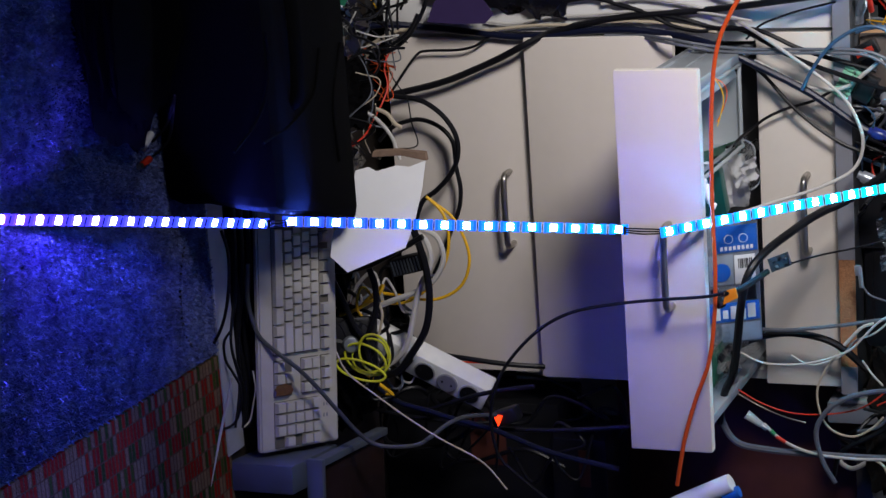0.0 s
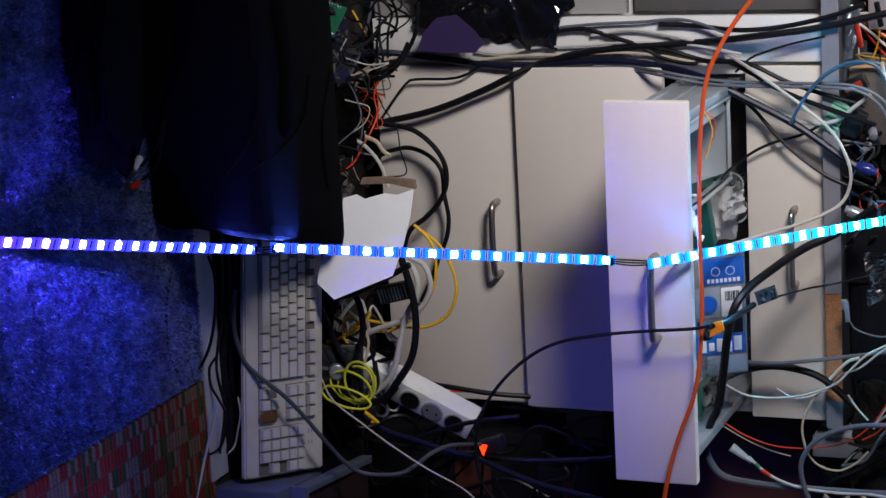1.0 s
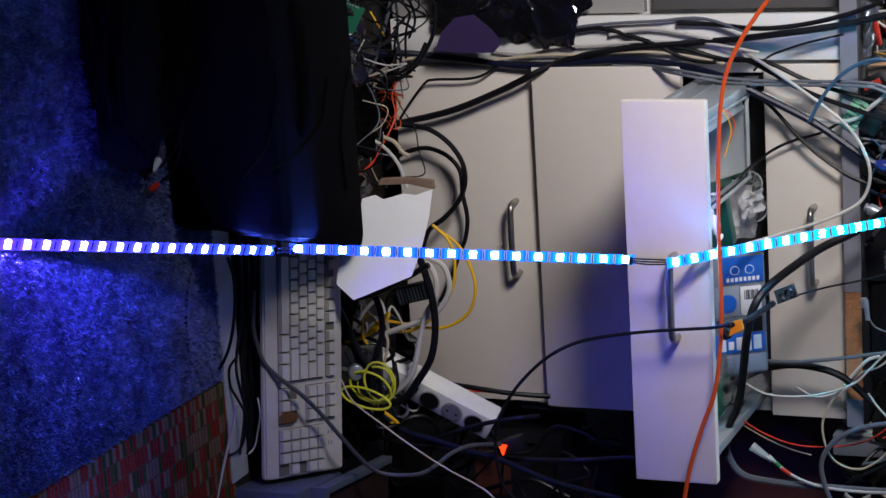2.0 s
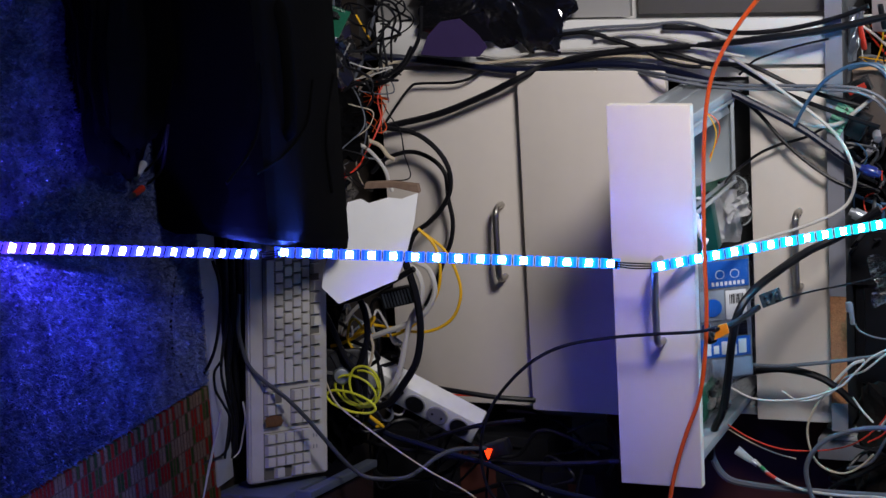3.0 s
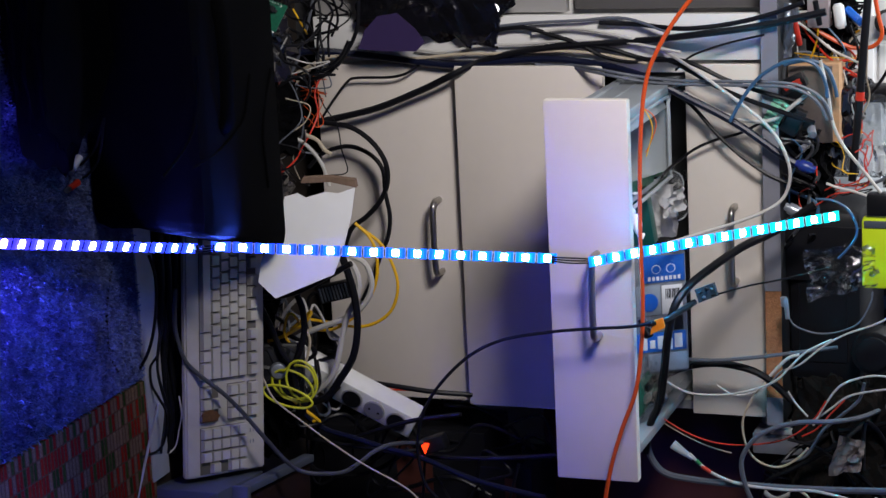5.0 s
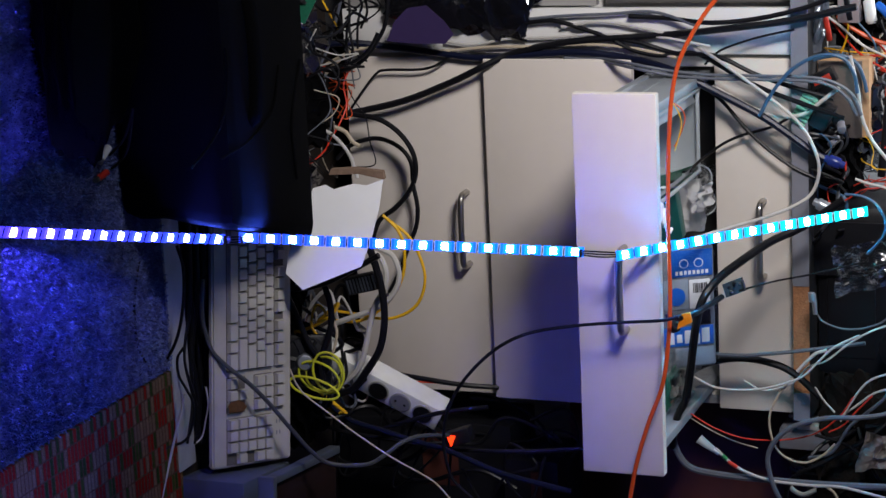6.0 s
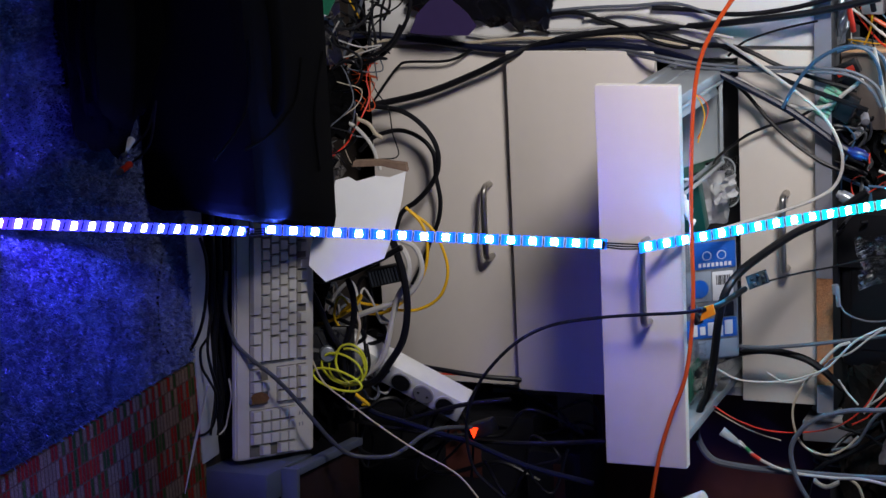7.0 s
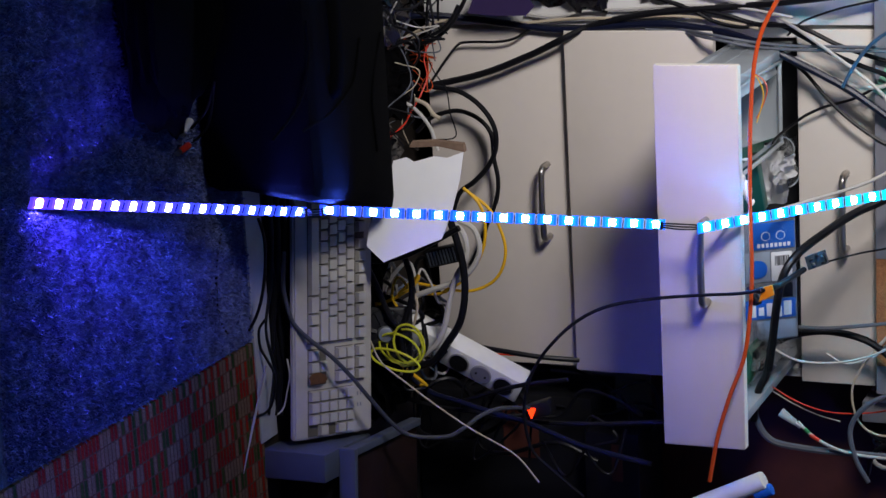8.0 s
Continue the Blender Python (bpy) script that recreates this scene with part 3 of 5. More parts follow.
tube(b, [(0.012, 0.0, 0.074), (0.123, 0.0, 0.074), (0.135, 0.012, 0.074), (0.135, 0.258, 0.074), (0.123, 0.27, 0.074), (0.012, 0.27, 0.074), (0.0, 0.258, 0.074), (0.0, 0.012, 0.074), (0.012, 0.0, 0.074)], 0.0034, sides=8, steps=3)
part("rim", b, frosted, tray, "rounded pale plastic rim")


def circuit(name, m, w, d, seed, label, colour=None):
    """A bare circuit board with chips and pin rows."""
    rng = random.Random(seed)
    t = thing(name, label, "circuit board", m)
    b = bmesh.new()
    box(b, 0, w, 0, d, 0, 0.0016)
    part("board", b, colour or pcb_green, t)
    for _ in range(5):
        x, y, s, h = rng.uniform(0.1, 0.75) * w, rng.uniform(0.1, 0.75) * d, rng.uniform(0.08, 0.22), rng.uniform(0.003, 0.010)
        b = bmesh.new()
        box(b, x, x + s * w, y, y + s * d, 0.0016, 0.0016 + h, bevel=0.0004)
        part("chip", b, rng.choice((black_plastic, black_plastic, solder, print_white)), t)
    for k in range(8):
        b = bmesh.new()
        box(b, w * (0.1 + 0.1 * k), w * (0.1 + 0.1 * k) + 0.001, d - 0.004, d - 0.002, 0.0, 0.007)
        part("pin", b, solder, t)
    return t


circuit("circuit_board", pose(0.150, -0.245, 0.684, 3, 10, -5), 0.026, 0.210, 1, "green circuit board lying on the drawer contents")


def creased_sheet(name, corners, mat, label, category, seed, amount=0.010, m=None):
    """A thin sheet between four corners, with sharp folds and a little thickness."""
    b = bmesh.new()
    p = [Vector(c) for c in corners]
    nrm = (p[1] - p[0]).cross(p[3] - p[0]).normalized()
    rows = []
    for i in range(25):
        line = []
        for j in range(25):
            u, v = i / 24, j / 24
            q = p[0] * (1 - u) * (1 - v) + p[1] * u * (1 - v) + p[2] * u * v + p[3] * (1 - u) * v
            w = Vector((u * 2.1 + seed, v * 2.1 - seed, seed * 0.7))
            k = abs(noise.noise(w)) + 0.35 * abs(noise.noise(w * 2.6))
            slip = 0.35 * amount * noise.noise(w * 1.7 + Vector((9, 0, 0)))
            line.append(b.verts.new(q + nrm * amount * (k - 0.3) * 2 + (p[1] - p[0]).normalized() * slip))
        rows.append(line)
    for r, s in zip(rows, rows[1:]):
        for j in range(24):
            b.faces.new((r[j], s[j], s[j + 1], r[j + 1]))
    bmesh.ops.solidify(b, geom=b.faces[:], thickness=0.0006)
    ob = solid(name, b, mat, label, category, m)
    ob.data.set_sharp_from_angle(angle=radians(26))
    return ob


creased_sheet("paper", [(0.184, -0.125, 0.672), (0.194, -0.020, 0.706), (0.292, 0.000, 0.700), (0.268, -0.118, 0.668)], paper_white, "crumpled white paper in the open drawer", "paper", 1.3, 0.014)
creased_sheet("paper", [(0.205, -0.100, 0.700), (0.196, -0.045, 0.722), (0.235, -0.030, 0.722), (0.250, -0.085, 0.700)], paper_white, "small folded white paper in the open drawer", "paper", 4.1, 0.008)
creased_sheet("plastic_sleeve", [(0.186, -0.020, 0.690), (0.190, 0.080, 0.700), (0.252, 0.085, 0.700), (0.262, -0.010, 0.690)], clear, "clear creased plastic sleeve in the open drawer", "sleeve", 6.4, 0.012)
b = bmesh.new()
box(b, 0.0, 0.080, 0.0, 0.026, 0.0, 0.040, bevel=0.002)
solid("terminal_block", b, material("dark_teal_plastic", (0.004, 0.075, 0.070), 0.4, bump=0.1), "dark teal plastic block in the open drawer", "block", pose(0.194, -0.172, 0.655, 0, -6, 8))
b = bmesh.new()
tube(b, [(0.190, 0.060, 0.668), (0.200, 0.000, 0.690), (0.220, -0.020, 0.700), (0.245, 0.010, 0.695), (0.262, 0.060, 0.680)], 0.020, sides=16, steps=6)
solid("clear_hose", b, clear, "clear bent plastic hose in the open drawer", "hose")
for q, r in (((0.200, 0.000, 0.690), 0.0215), ((0.245, 0.010, 0.695), 0.0215)):
    b = bmesh.new()
    tube(b, [Vector(q) + r * Vector((math.cos(a), 0.35 * math.sin(a), math.sin(a))) for a in (k * math.pi / 8 for k in range(17))], 0.0014, sides=6, steps=2)
    solid("hose_ring", b, frosted, "pale plastic ring on the clear hose", "ring", group="hose rings")
circuit("circuit_board", pose(0.476, -0.240, 0.690, 4, 3, 6), 0.062, 0.13, 3, "green circuit board under a clear bag")
creased_sheet("plastic_bag", [(0.430, -0.262, 0.690), (0.462, -0.105, 0.704), (0.532, -0.020, 0.704), (0.540, -0.235, 0.688)], clear_wrap, "clear plastic bag with green boards inside", "bag", 2.2, 0.008, pose(0, 0, 0.010)).visible_shadow = False
creased_sheet("printed_slip", [(0.440, -0.245, 0.676), (0.458, -0.130, 0.684), (0.500, -0.110, 0.684), (0.492, -0.235, 0.676)], material("pale_pink_paper", (0.62, 0.52, 0.55), 0.8, bump=0.1), "pale printed slip of paper in a clear bag", "paper", 5.2, 0.004)
b = bmesh.new()
tube(b, [(0.165 + 0.011 * math.cos(k * 1.3) + 0.0018 * k, -0.325 + 0.011 * math.sin(k * 1.3), 0.700 + 0.0010 * k) for k in range(26)], 0.0032, sides=7, steps=3)
solid("foam_coil", b, paper_white, "coiled white foam cord beside the drawer front", "cord")

pack = thing("cable_tie_pack", "clear bag of cable ties with a blue printed card", "bag", pose(0.275, -0.205, 0.676, 62, 0, 2.5))
b = bmesh.new()
box(b, 0.0, 0.205, 0.0, 0.088, -0.012, 0.0, bevel=0.005)
part("contents", b, material("bundled_black_ties", (0.16, 0.18, 0.21), 0.5, grain=90, vary=0.5, bump=0.4), pack)
pale_card = material("pale_blue_card", (0.26, 0.31, 0.38), 0.4, vary=0.2, bump=0.1)
PANELS = ((0.006, 0.050, 0.018, 0.085, print_blue), (0.056, 0.104, 0.046, 0.080, print_white), (0.054, 0.104, 0.004, 0.044, pale_card), (0.108, 0.132, 0.050, 0.080, black_plastic), (0.134, 0.166, 0.002, 0.084, print_blue), (0.170, 0.200, 0.020, 0.084, pale_card))
for x0, x1, y0, y1, mat in PANELS:
    b = bmesh.new()
    box(b, x0, x1, y0, y1, 0.0006, 0.0018, bevel=0.0004)
    panel = part("printed_panel", b, mat, pack)
    if mat is print_blue and x0 > 0.1:
        for i, (lo, wide, a, e) in enumerate(((0.008, 0.011, 0.140, 0.162), (0.023, 0.009, 0.146, 0.160), (0.036, 0.013, 0.140, 0.162), (0.053, 0.008, 0.146, 0.164), (0.064, 0.013, 0.138, 0.162))):
            b = bmesh.new()
            box(b, a, e, lo, lo + wide, 0.0019, 0.0025, bevel=0.0002)
            part("bar", b, print_white, panel)
    elif mat is print_blue:
        for i in range(8):
            b = bmesh.new()
            box(b, 0.040, 0.0465, 0.024 + 0.007 * i, 0.0285 + 0.007 * i, 0.0019, 0.0025)
            part("bar", b, print_white, panel)
        for y in (0.038, 0.062):
            b = bmesh.new()
            drum(b, 0.0075, 0.0006, pose(0.028, y, 0.0021), segments=28)
            part("ring", b, print_white, panel)
            b = bmesh.new()
            drum(b, 0.0062, 0.0006, pose(0.028, y, 0.0026), segments=28)
            part("ring_middle", b, print_blue, panel)
    elif mat is print_white:
        for i in range(9):
            b = bmesh.new()
            box(b, x0 + 0.006, x0 + 0.022, 0.052 + 0.0026 * i, 0.0532 + 0.0026 * i + 0.0005 * (i % 3), 0.0019, 0.0023)
            part("bar", b, black_plastic, panel)
b = bmesh.new()
drum(b, 0.015, 0.0012, pose(0.082, 0.024, 0.0030), segments=32)
part("round_label", b, print_blue, pack)
sheet = bmesh.new()
bmesh.ops.create_grid(sheet, x_segments=30, y_segments=16, size=0.5)
for v in sheet.verts:
    v.co = Vector(((v.co.x + 0.5) * 0.212 - 0.004, (v.co.y + 0.5) * 0.096 - 0.004, 0.0045 + 0.006 * abs(noise.noise(v.co * 8)) + 0.003 * noise.noise(v.co * 19)))
part("film", sheet, clear_wrap, pack, "clear glossy film").visible_shadow = False
b = bmesh.new()
plate(b, [(0.352, -0.392, 0.752), (0.340, -0.392, 0.775), (0.325, -0.392, 0.772), (0.330, -0.392, 0.757)], 0.004)
solid("orange_tag", b, print_orange, "bright orange plastic tag on the black plug", "tag")
circuit("circuit_board", pose(0.312, -0.270, 0.792, 60, -15, 5), 0.022, 0.034, 4, "small circuit board hanging on a thin black lead", material("dark_circuit_board", (0.03, 0.045, 0.05), 0.3, grain=300, vary=0.6, bump=0.3))
b = bmesh.new()
drum(b, 0.007, 0.030, pose(0.345, -0.385, 0.742, 20, 60, 0), bevel=0.001)
solid("plug", b, black_plastic, "black plug beside the orange tag", "plug")

# strip joints: short soldered wires
for p, q in (((0.1765, -0.655, 0.135), (0.1765, -0.645, 0.160)), ((0.233, -0.421, 0.612), (0.233, -0.424, 0.672))):
    for k in (-1, 0, 1):
        b = bmesh.new()
        mid = (Vector(p) + Vector(q)) / 2 + Vector((0.004 * k, -0.004, 0))
        tube(b, [Vector(p) + Vector((0.003 * k, 0, 0)), mid, Vector(q) + Vector((0.003 * k, 0, 0))], 0.0012, sides=6)
        part("joint_wire", b, cable_black, strip)
    for e in (Vector(p), Vector(q)):
        b = bmesh.new()
        box(b, -0.006, 0.006, -0.003, 0.003, -0.002, 0.002, bevel=0.001, m=Matrix.Translation(e + Vector((0, -0.002, 0))))
        part("joint_sleeve", b, black_plastic, strip)

# ---- socket strip ----
along = Vector((0.089, 0.03, 0.157)).normalized()
across = along.cross(Vector((-0.2, -0.88, 0.42))).normalized()
if across.x > 0:
    across = -across
out = across.cross(along).normalized()
if out.y > 0:
    out = -out
tip = math.radians(38)
cup_face, white_side = out * math.cos(tip) - across * math.sin(tip), across * math.cos(tip) + out * math.sin(tip)
turn = Matrix((along, white_side, cup_face)).transposed().to_4x4()
ss = thing("socket_strip", "white socket strip with three round sockets leaning in the clutter", "socket strip", Matrix.Translation((0.574, -0.205, 0.293)) @ turn)
b = bmesh.new()
box(b, -0.26, 0.0, -0.046, 0.0, -0.042, 0.0, bevel=0.003)
part("body", b, socket_white, ss)
for k in range(3):
    x = -0.030 - 0.0425 * k
    b = bmesh.new()
    drum(b, 0.0190, 0.004, pose(x, -0.024, 0.0005), segments=32, bevel=0.001)
    cup = part("socket", b, socket_grey, ss, "round grey socket cup")
    b = bmesh.new()
    drum(b, 0.0165, 0.002, pose(x, -0.024, 0.0022), segments=32)
    part("recess", b, black_plastic if k != 1 else grey_band, cup)
    for sx in (-1, 1):
        b = bmesh.new()
        drum(b, 0.0022, 0.002, pose(x + 0.0085 * sx, -0.024, 0.0030), segments=12)
        part("hole", b, black_plastic, cup)
b = bmesh.new()
drum(b, 0.0115, 0.006, Matrix.Diagonal((0.75, 1.1, 1.0, 1.0)), segments=3, bevel=0.0012)
solid("lit_switch", b, glow("neon_red", (1.0, 0.035, 0.006), 3.0), "small glowing red rocker switch", "switch", pose(0.604, -0.252, 0.323, 90, 90, 0))
b = bmesh.new()
box(b, -0.012, 0.014, 0.0, 0.028, -0.014, 0.034, bevel=0.005)
solid("switch_box", b, black_plastic, "black switch box with a lit switch", "switch box", pose(0.606, -0.248, 0.322, 0, -20, 0))

# ---- fan and loose parts under the keyboard ----
fan = thing("cooling_fan", "round black cooling fan with a chrome hub", "fan", pose(0.452, -0.355, 0.112, 62, 0, -8))
b = bmesh.new()
box(b, -0.045, 0.045, -0.045, 0.045, -0.012, 0.0, bevel=0.006)
part("frame", b, black_plastic, fan)
b = bmesh.new()
drum(b, 0.041, 0.004, pose(0, 0, 0.002), segments=36, bevel=0.001)
part("rotor", b, black_plastic, fan)
b = bmesh.new()
drum(b, 0.015, 0.008, pose(0, 0, 0.007), top=0.012, segments=28, bevel=0.001)
part("hub", b, blue_metal, fan, "shiny chrome hub")
b = bmesh.new()
tube(b, [(0.0405 * math.cos(k * math.pi / 8), 0.0405 * math.sin(k * math.pi / 8), 0.004) for k in range(17)], 0.0016, sides=6, steps=2)
part("rim", b, black_plastic, fan)
for k in range(7):
    b = bmesh.new()
    box(b, 0.015, 0.040, -0.003, 0.003, 0.003, 0.006, m=pose(0, 0, 0, 20, 0, 360 / 7 * k))
    part("blade", b, black_plastic, fan)
ps = thing("power_adapter", "small black ribbed adapter hanging behind the card", "adapter", pose(0.346, -0.22, 0.128, 0, -14, 0))
b = bmesh.new()
box(b, 0, 0.030, 0, 0.03, 0, 0.062, bevel=0.004)
part("body", b, black_plastic, ps)
for k in range(9):
    b = bmesh.new()
    box(b, 0.003, 0.027, -0.0016, 0.001, 0.006 + 0.006 * k, 0.0085 + 0.006 * k)
    part("rib", b, grey_plastic, ps)
# dark bundles added as filler on the floor before the drawers
for k, (x, z, s) in enumerate(((0.05, 0.0, 0.12), (0.20, 0.0, 0.10), (0.33, 0.0, 0.09), (0.43, 0.0, 0.07), (0.52, 0.0, 0.10), (-0.10, 0.0, 0.13))):
    crumpled("cable_bundle", (0.15, 0.22, s), black_foil if k % 2 else black_cloth, "dark bundle of packed cables added on the floor", "bag", pose(x, -0.26 - 0.02 * (k % 3), s / 2, 0, 0, 25 * k), 4 + k, 0.3, 4)
b = bmesh.new()
plate(b, [(0.130, -0.392, 0.192), (0.128, -0.388, 0.240), (0.137, -0.384, 0.282), (0.124, -0.384, 0.280), (0.119, -0.388, 0.235), (0.121, -0.392, 0.195)], 0.012)
solid("torn_card", b, card_brown, "torn brown cardboard edge above the white card", "cardboard")
circuit("circuit_board", pose(-0.135, -0.46, 0.150, 60, -70, 0), 0.05, 0.045, 5, "green circuit board on the black bag")

# ---- top left: glossy bag and purple sheet ----
sack = thing("rubbish_bag", "glossy crumpled black plastic bag hanging beside the cabinet", "bag", pose(-0.141, -0.018, 0.290, 0, 10, 4))
under(crumpled("body", (0.20, 0.036, 0.28), black_foil, "", "", Matrix(), 11, 0.33, 5, 3.2), sack)
under(crumpled("knot", (0.09, 0.05, 0.06), black_foil, "", "", pose(-0.11, 0, 0.01), 12, 0.35, 4, 3.0), sack)
b = bmesh.new()
plate(b, [(-0.036, -0.060, 0.166), (-0.068, -0.060, 0.180), (-0.092, -0.060, 0.205), (-0.097, -0.060, 0.240), (-0.070, -0.060, 0.272), (-0.048, -0.060, 0.288), (-0.032, -0.060, 0.272), (-0.032, -0.060, 0.215)], 0.002)
solid("plastic_sheet", b, purple_plastic, "dark purple plastic sheet under the glossy bag", "sheet")

# added black heap that turns the carpet beside the bag dark
coat = thing("jacket", "black cloth heap added to darken the carpet beside the bag", "jacket", pose(-0.275, -0.80, 0.030, 0, 0, -8))
under(crumpled("body", (0.60, 0.26, 0.09), black_cloth, "", "", Matrix(), 61, 0.2, 5, 2.5), coat)
under(crumpled("sleeve", (0.30, 0.09, 0.07), black_cloth, "", "", pose(0.10, -0.07, 0.0, 0, 0, 14), 62, 0.2, 4, 2.5), coat)

# ---- two phono plugs on the carpet ----
for x, y, rz, mat, label in ((0.027, -0.772, 32, socket_white, "white phono plug lying on the carpet"), (0.057, -0.785, 10, cable_red, "red phono plug lying on the carpet")):
    t = thing("phono_plug", label, "plug", pose(x, y, 0.0135, 90, 0, rz), group="phono plugs")
    b = bmesh.new()
    drum(b, 0.0055, 0.026, pose(0, 0, 0), top=0.0042, segments=20, bevel=0.001)
    part("grip", b, mat, t)
    b = bmesh.new()
    drum(b, 0.0040, 0.008, pose(0, 0, 0.017), segments=16)
    part("contact", b, solder, t, "metal contact sleeve")

# ---- on the workbench ----
BT = 0.881
blk = thing("wood_block", "pale pine block standing on the workbench", "wood block", pose(0.006, 0.05, BT))
b = bmesh.new()
box(b, 0.0, 0.13, 0.0, 0.06, 0.0, 0.085, bevel=0.0015)
part("block", b, pale_wood, blk)
b = bmesh.new()
box(b, 0.003, 0.130, -0.006, -0.0005, 0.002, 0.074, bevel=0.0008)
part("front_board", b, grey_board, blk, "grey brown board on the front")
mon = thing("monitor_box", "black plastic equipment case standing on the workbench", "equipment case", pose(0.245, 0.02, BT))
b = bmesh.new()
box(b, 0.0, 0.295, 0.0, 0.26, 0.0, 0.125, bevel=0.018)
part("body", b, black_plastic, mon)
b = bmesh.new()
box(b, 0.03, 0.26, -0.002, 0.004, 0.02, 0.10, bevel=0.002)
part("front_panel", b, black_plastic, mon)
knob = thing("lens_knob", "black ribbed knob beside the equipment case", "knob", pose(0.472, -0.005, 1.031, 90, 0, 0))
b = bmesh.new()
drum(b, 0.037, 0.05, pose(0, 0, 0), segments=40, bevel=0.003)
part("barrel", b, black_plastic, knob)
b = bmesh.new()
drum(b, 0.028, 0.006, pose(0, 0, 0.027), segments=36, bevel=0.001)
part("cap", b, black_plastic, knob)
dev = thing("meter", "yellow green handheld meter with a grey window", "meter", pose(0.252, 0.0, 1.008))
b = bmesh.new()
box(b, 0.0, 0.118, 0.0, 0.03, 0.0, 0.058, bevel=0.005)
box(b, 0.012, 0.100, 0.004, 0.026, 0.055, 0.068, bevel=0.003)
part("body", b, yellow_plastic, dev)
b = bmesh.new()
box(b, 0.004, 0.016, -0.002, 0.004, 0.004, 0.050, bevel=0.001)
part("window", b, grey_plastic, dev, "grey display window")
b = bmesh.new()
box(b, -0.040, -0.003, 0.002, 0.028, 0.008, 0.045, bevel=0.003)
part("connector", b, black_plastic, dev, "black connector head")
b = bmesh.new()
box(b, 0.02, 0.11, 0.012, 0.022, -0.128, -0.001)
part("stand", b, black_plastic, dev)
creased_sheet("plastic_bag", [(0.296, -0.045, 0.918), (0.288, -0.030, 1.036), (0.356, -0.030, 1.040), (0.384, -0.045, 0.926)], clear_wrap, "clear crumpled plastic bag hanging before the meter", "bag", 3.7, 0.020).visible_shadow = False
crumpled("plastic_bag", (0.20, 0.12, 0.13), clear, "large clear plastic bag on the workbench", "bag", pose(0.17, 0.32, 0.955), 22, 0.25, 5, 2.6)
b = bmesh.new()
box(b, 0.11, 0.20, 0.36, 0.42, BT, 0.99, bevel=0.006)
solid("plastic_box", b, frosted, "pale grey plastic box in a clear bag", "box")
b = bmesh.new()
drum(b, 0.030, 0.13, pose(0.255, 0.20, BT + 0.065), segments=32, bevel=0.004)
drum(b, 0.013, 0.04, pose(0.255, 0.20, BT + 0.148), segments=24)
solid("bottle", b, frosted, "frosted white plastic bottle on the workbench", "bottle")
b = bmesh.new()
drum(b, 0.006, 0.12, pose(0.285, 0.16, BT + 0.06), segments=16)
solid("marker_pen", b, cable_red, "red marker pen standing on the workbench", "pen")
pole = thing("lamp_pole", "black round pole with a red band leaning on the bench", "pole")
b = bmesh.new()
tube(b, [(-0.16, 0.052, 1.018), (-0.02, 0.05, 1.006), (0.126, 0.05, 0.993), (0.20, 0.048, 0.986)], 0.0068, sides=14)
part("tube", b, black_plastic, pole)
b = bmesh.new()
tube(b, [(0.052, 0.05, 1.0000), (0.066, 0.05, 0.9986)], 0.0074, sides=14, steps=2)
part("band", b, cable_red, pole, "red band")
mug = thing("black_cup", "black round cup with a straight handle hung on the bench wall", "cup", pose(0.016, 0.655, 0.958, 82, 0, -8))
b = bmesh.new()
drum(b, 0.0225, 0.10, Matrix(), top=0.0245, segments=36, bevel=0.002)
part("bowl", b, black_plastic, mug)
b = bmesh.new()
drum(b, 0.018, 0.003, pose(0, 0, 0.0505), segments=32, bevel=0.0008)
part("base", b, grey_band, mug)
b = bmesh.new()
tube(b, [(-0.020, 0.0, 0.040), (-0.034, 0.006, 0.036), (-0.050, 0.012, 0.034)], 0.0046, sides=10)
part("handle", b, black_plastic, mug)
creased_sheet("foil_sheet", [(-0.004, 0.024, 0.868), (-0.010, 0.020, 0.892), (-0.092, 0.030, 0.908), (-0.098, 0.030, 0.880)], blue_metal, "crumpled silver foil on the workbench edge", "foil", 3.3, 0.014)
creased_sheet("foil_sheet", [(-0.010, 0.016, 0.872), (-0.016, 0.014, 0.884), (-0.082, 0.022, 0.902), (-0.090, 0.022, 0.886)], blue_metal, "folded strip of silver foil on the workbench edge", "foil", 9.4, 0.010)
for x, z, mat, lab in ((-0.047, 0.902, cable_red, "red screwdriver handle"), (-0.08, 0.935, cable_black, "black screwdriver handle")):
    b = bmesh.new()
    drum(b, 0.0048, 0.042, pose(x, 0.03, z, 0, 82, 10), segments=14, bevel=0.0016)
    solid("screwdriver", b, mat, lab + " lying in the bench clutter", "screwdriver")
chip = thing("relay_module", "small relay module with a red and white label", "module", pose(0.028, -0.012, 0.876, 0, -25, 0))
b = bmesh.new()
box(b, 0.0, 0.024, 0.0, 0.02, 0.0, 0.042, bevel=0.001)
part("body", b, black_plastic, chip)
b = bmesh.new()
box(b, 0.008, 0.018, -0.001, 0.001, 0.006, 0.036, bevel=0.0005)
part("sticker", b, cable_red, chip)
b = bmesh.new()
box(b, 0.009, 0.017, -0.0016, 0.001, 0.014, 0.024)
part("sticker", b, print_white, chip)
term = thing("screw_terminal", "mint green screw terminal row on a black module", "terminal", pose(0.060, -0.035, 0.900, 0, 28, 0))
b = bmesh.new()
box(b, 0.002, 0.046, 0.006, 0.030, 0.002, 0.030, bevel=0.002)
part("module", b, black_plastic, term)
mint = material("mint_terminal", (0.22, 0.52, 0.36), 0.4, bump=0.3)
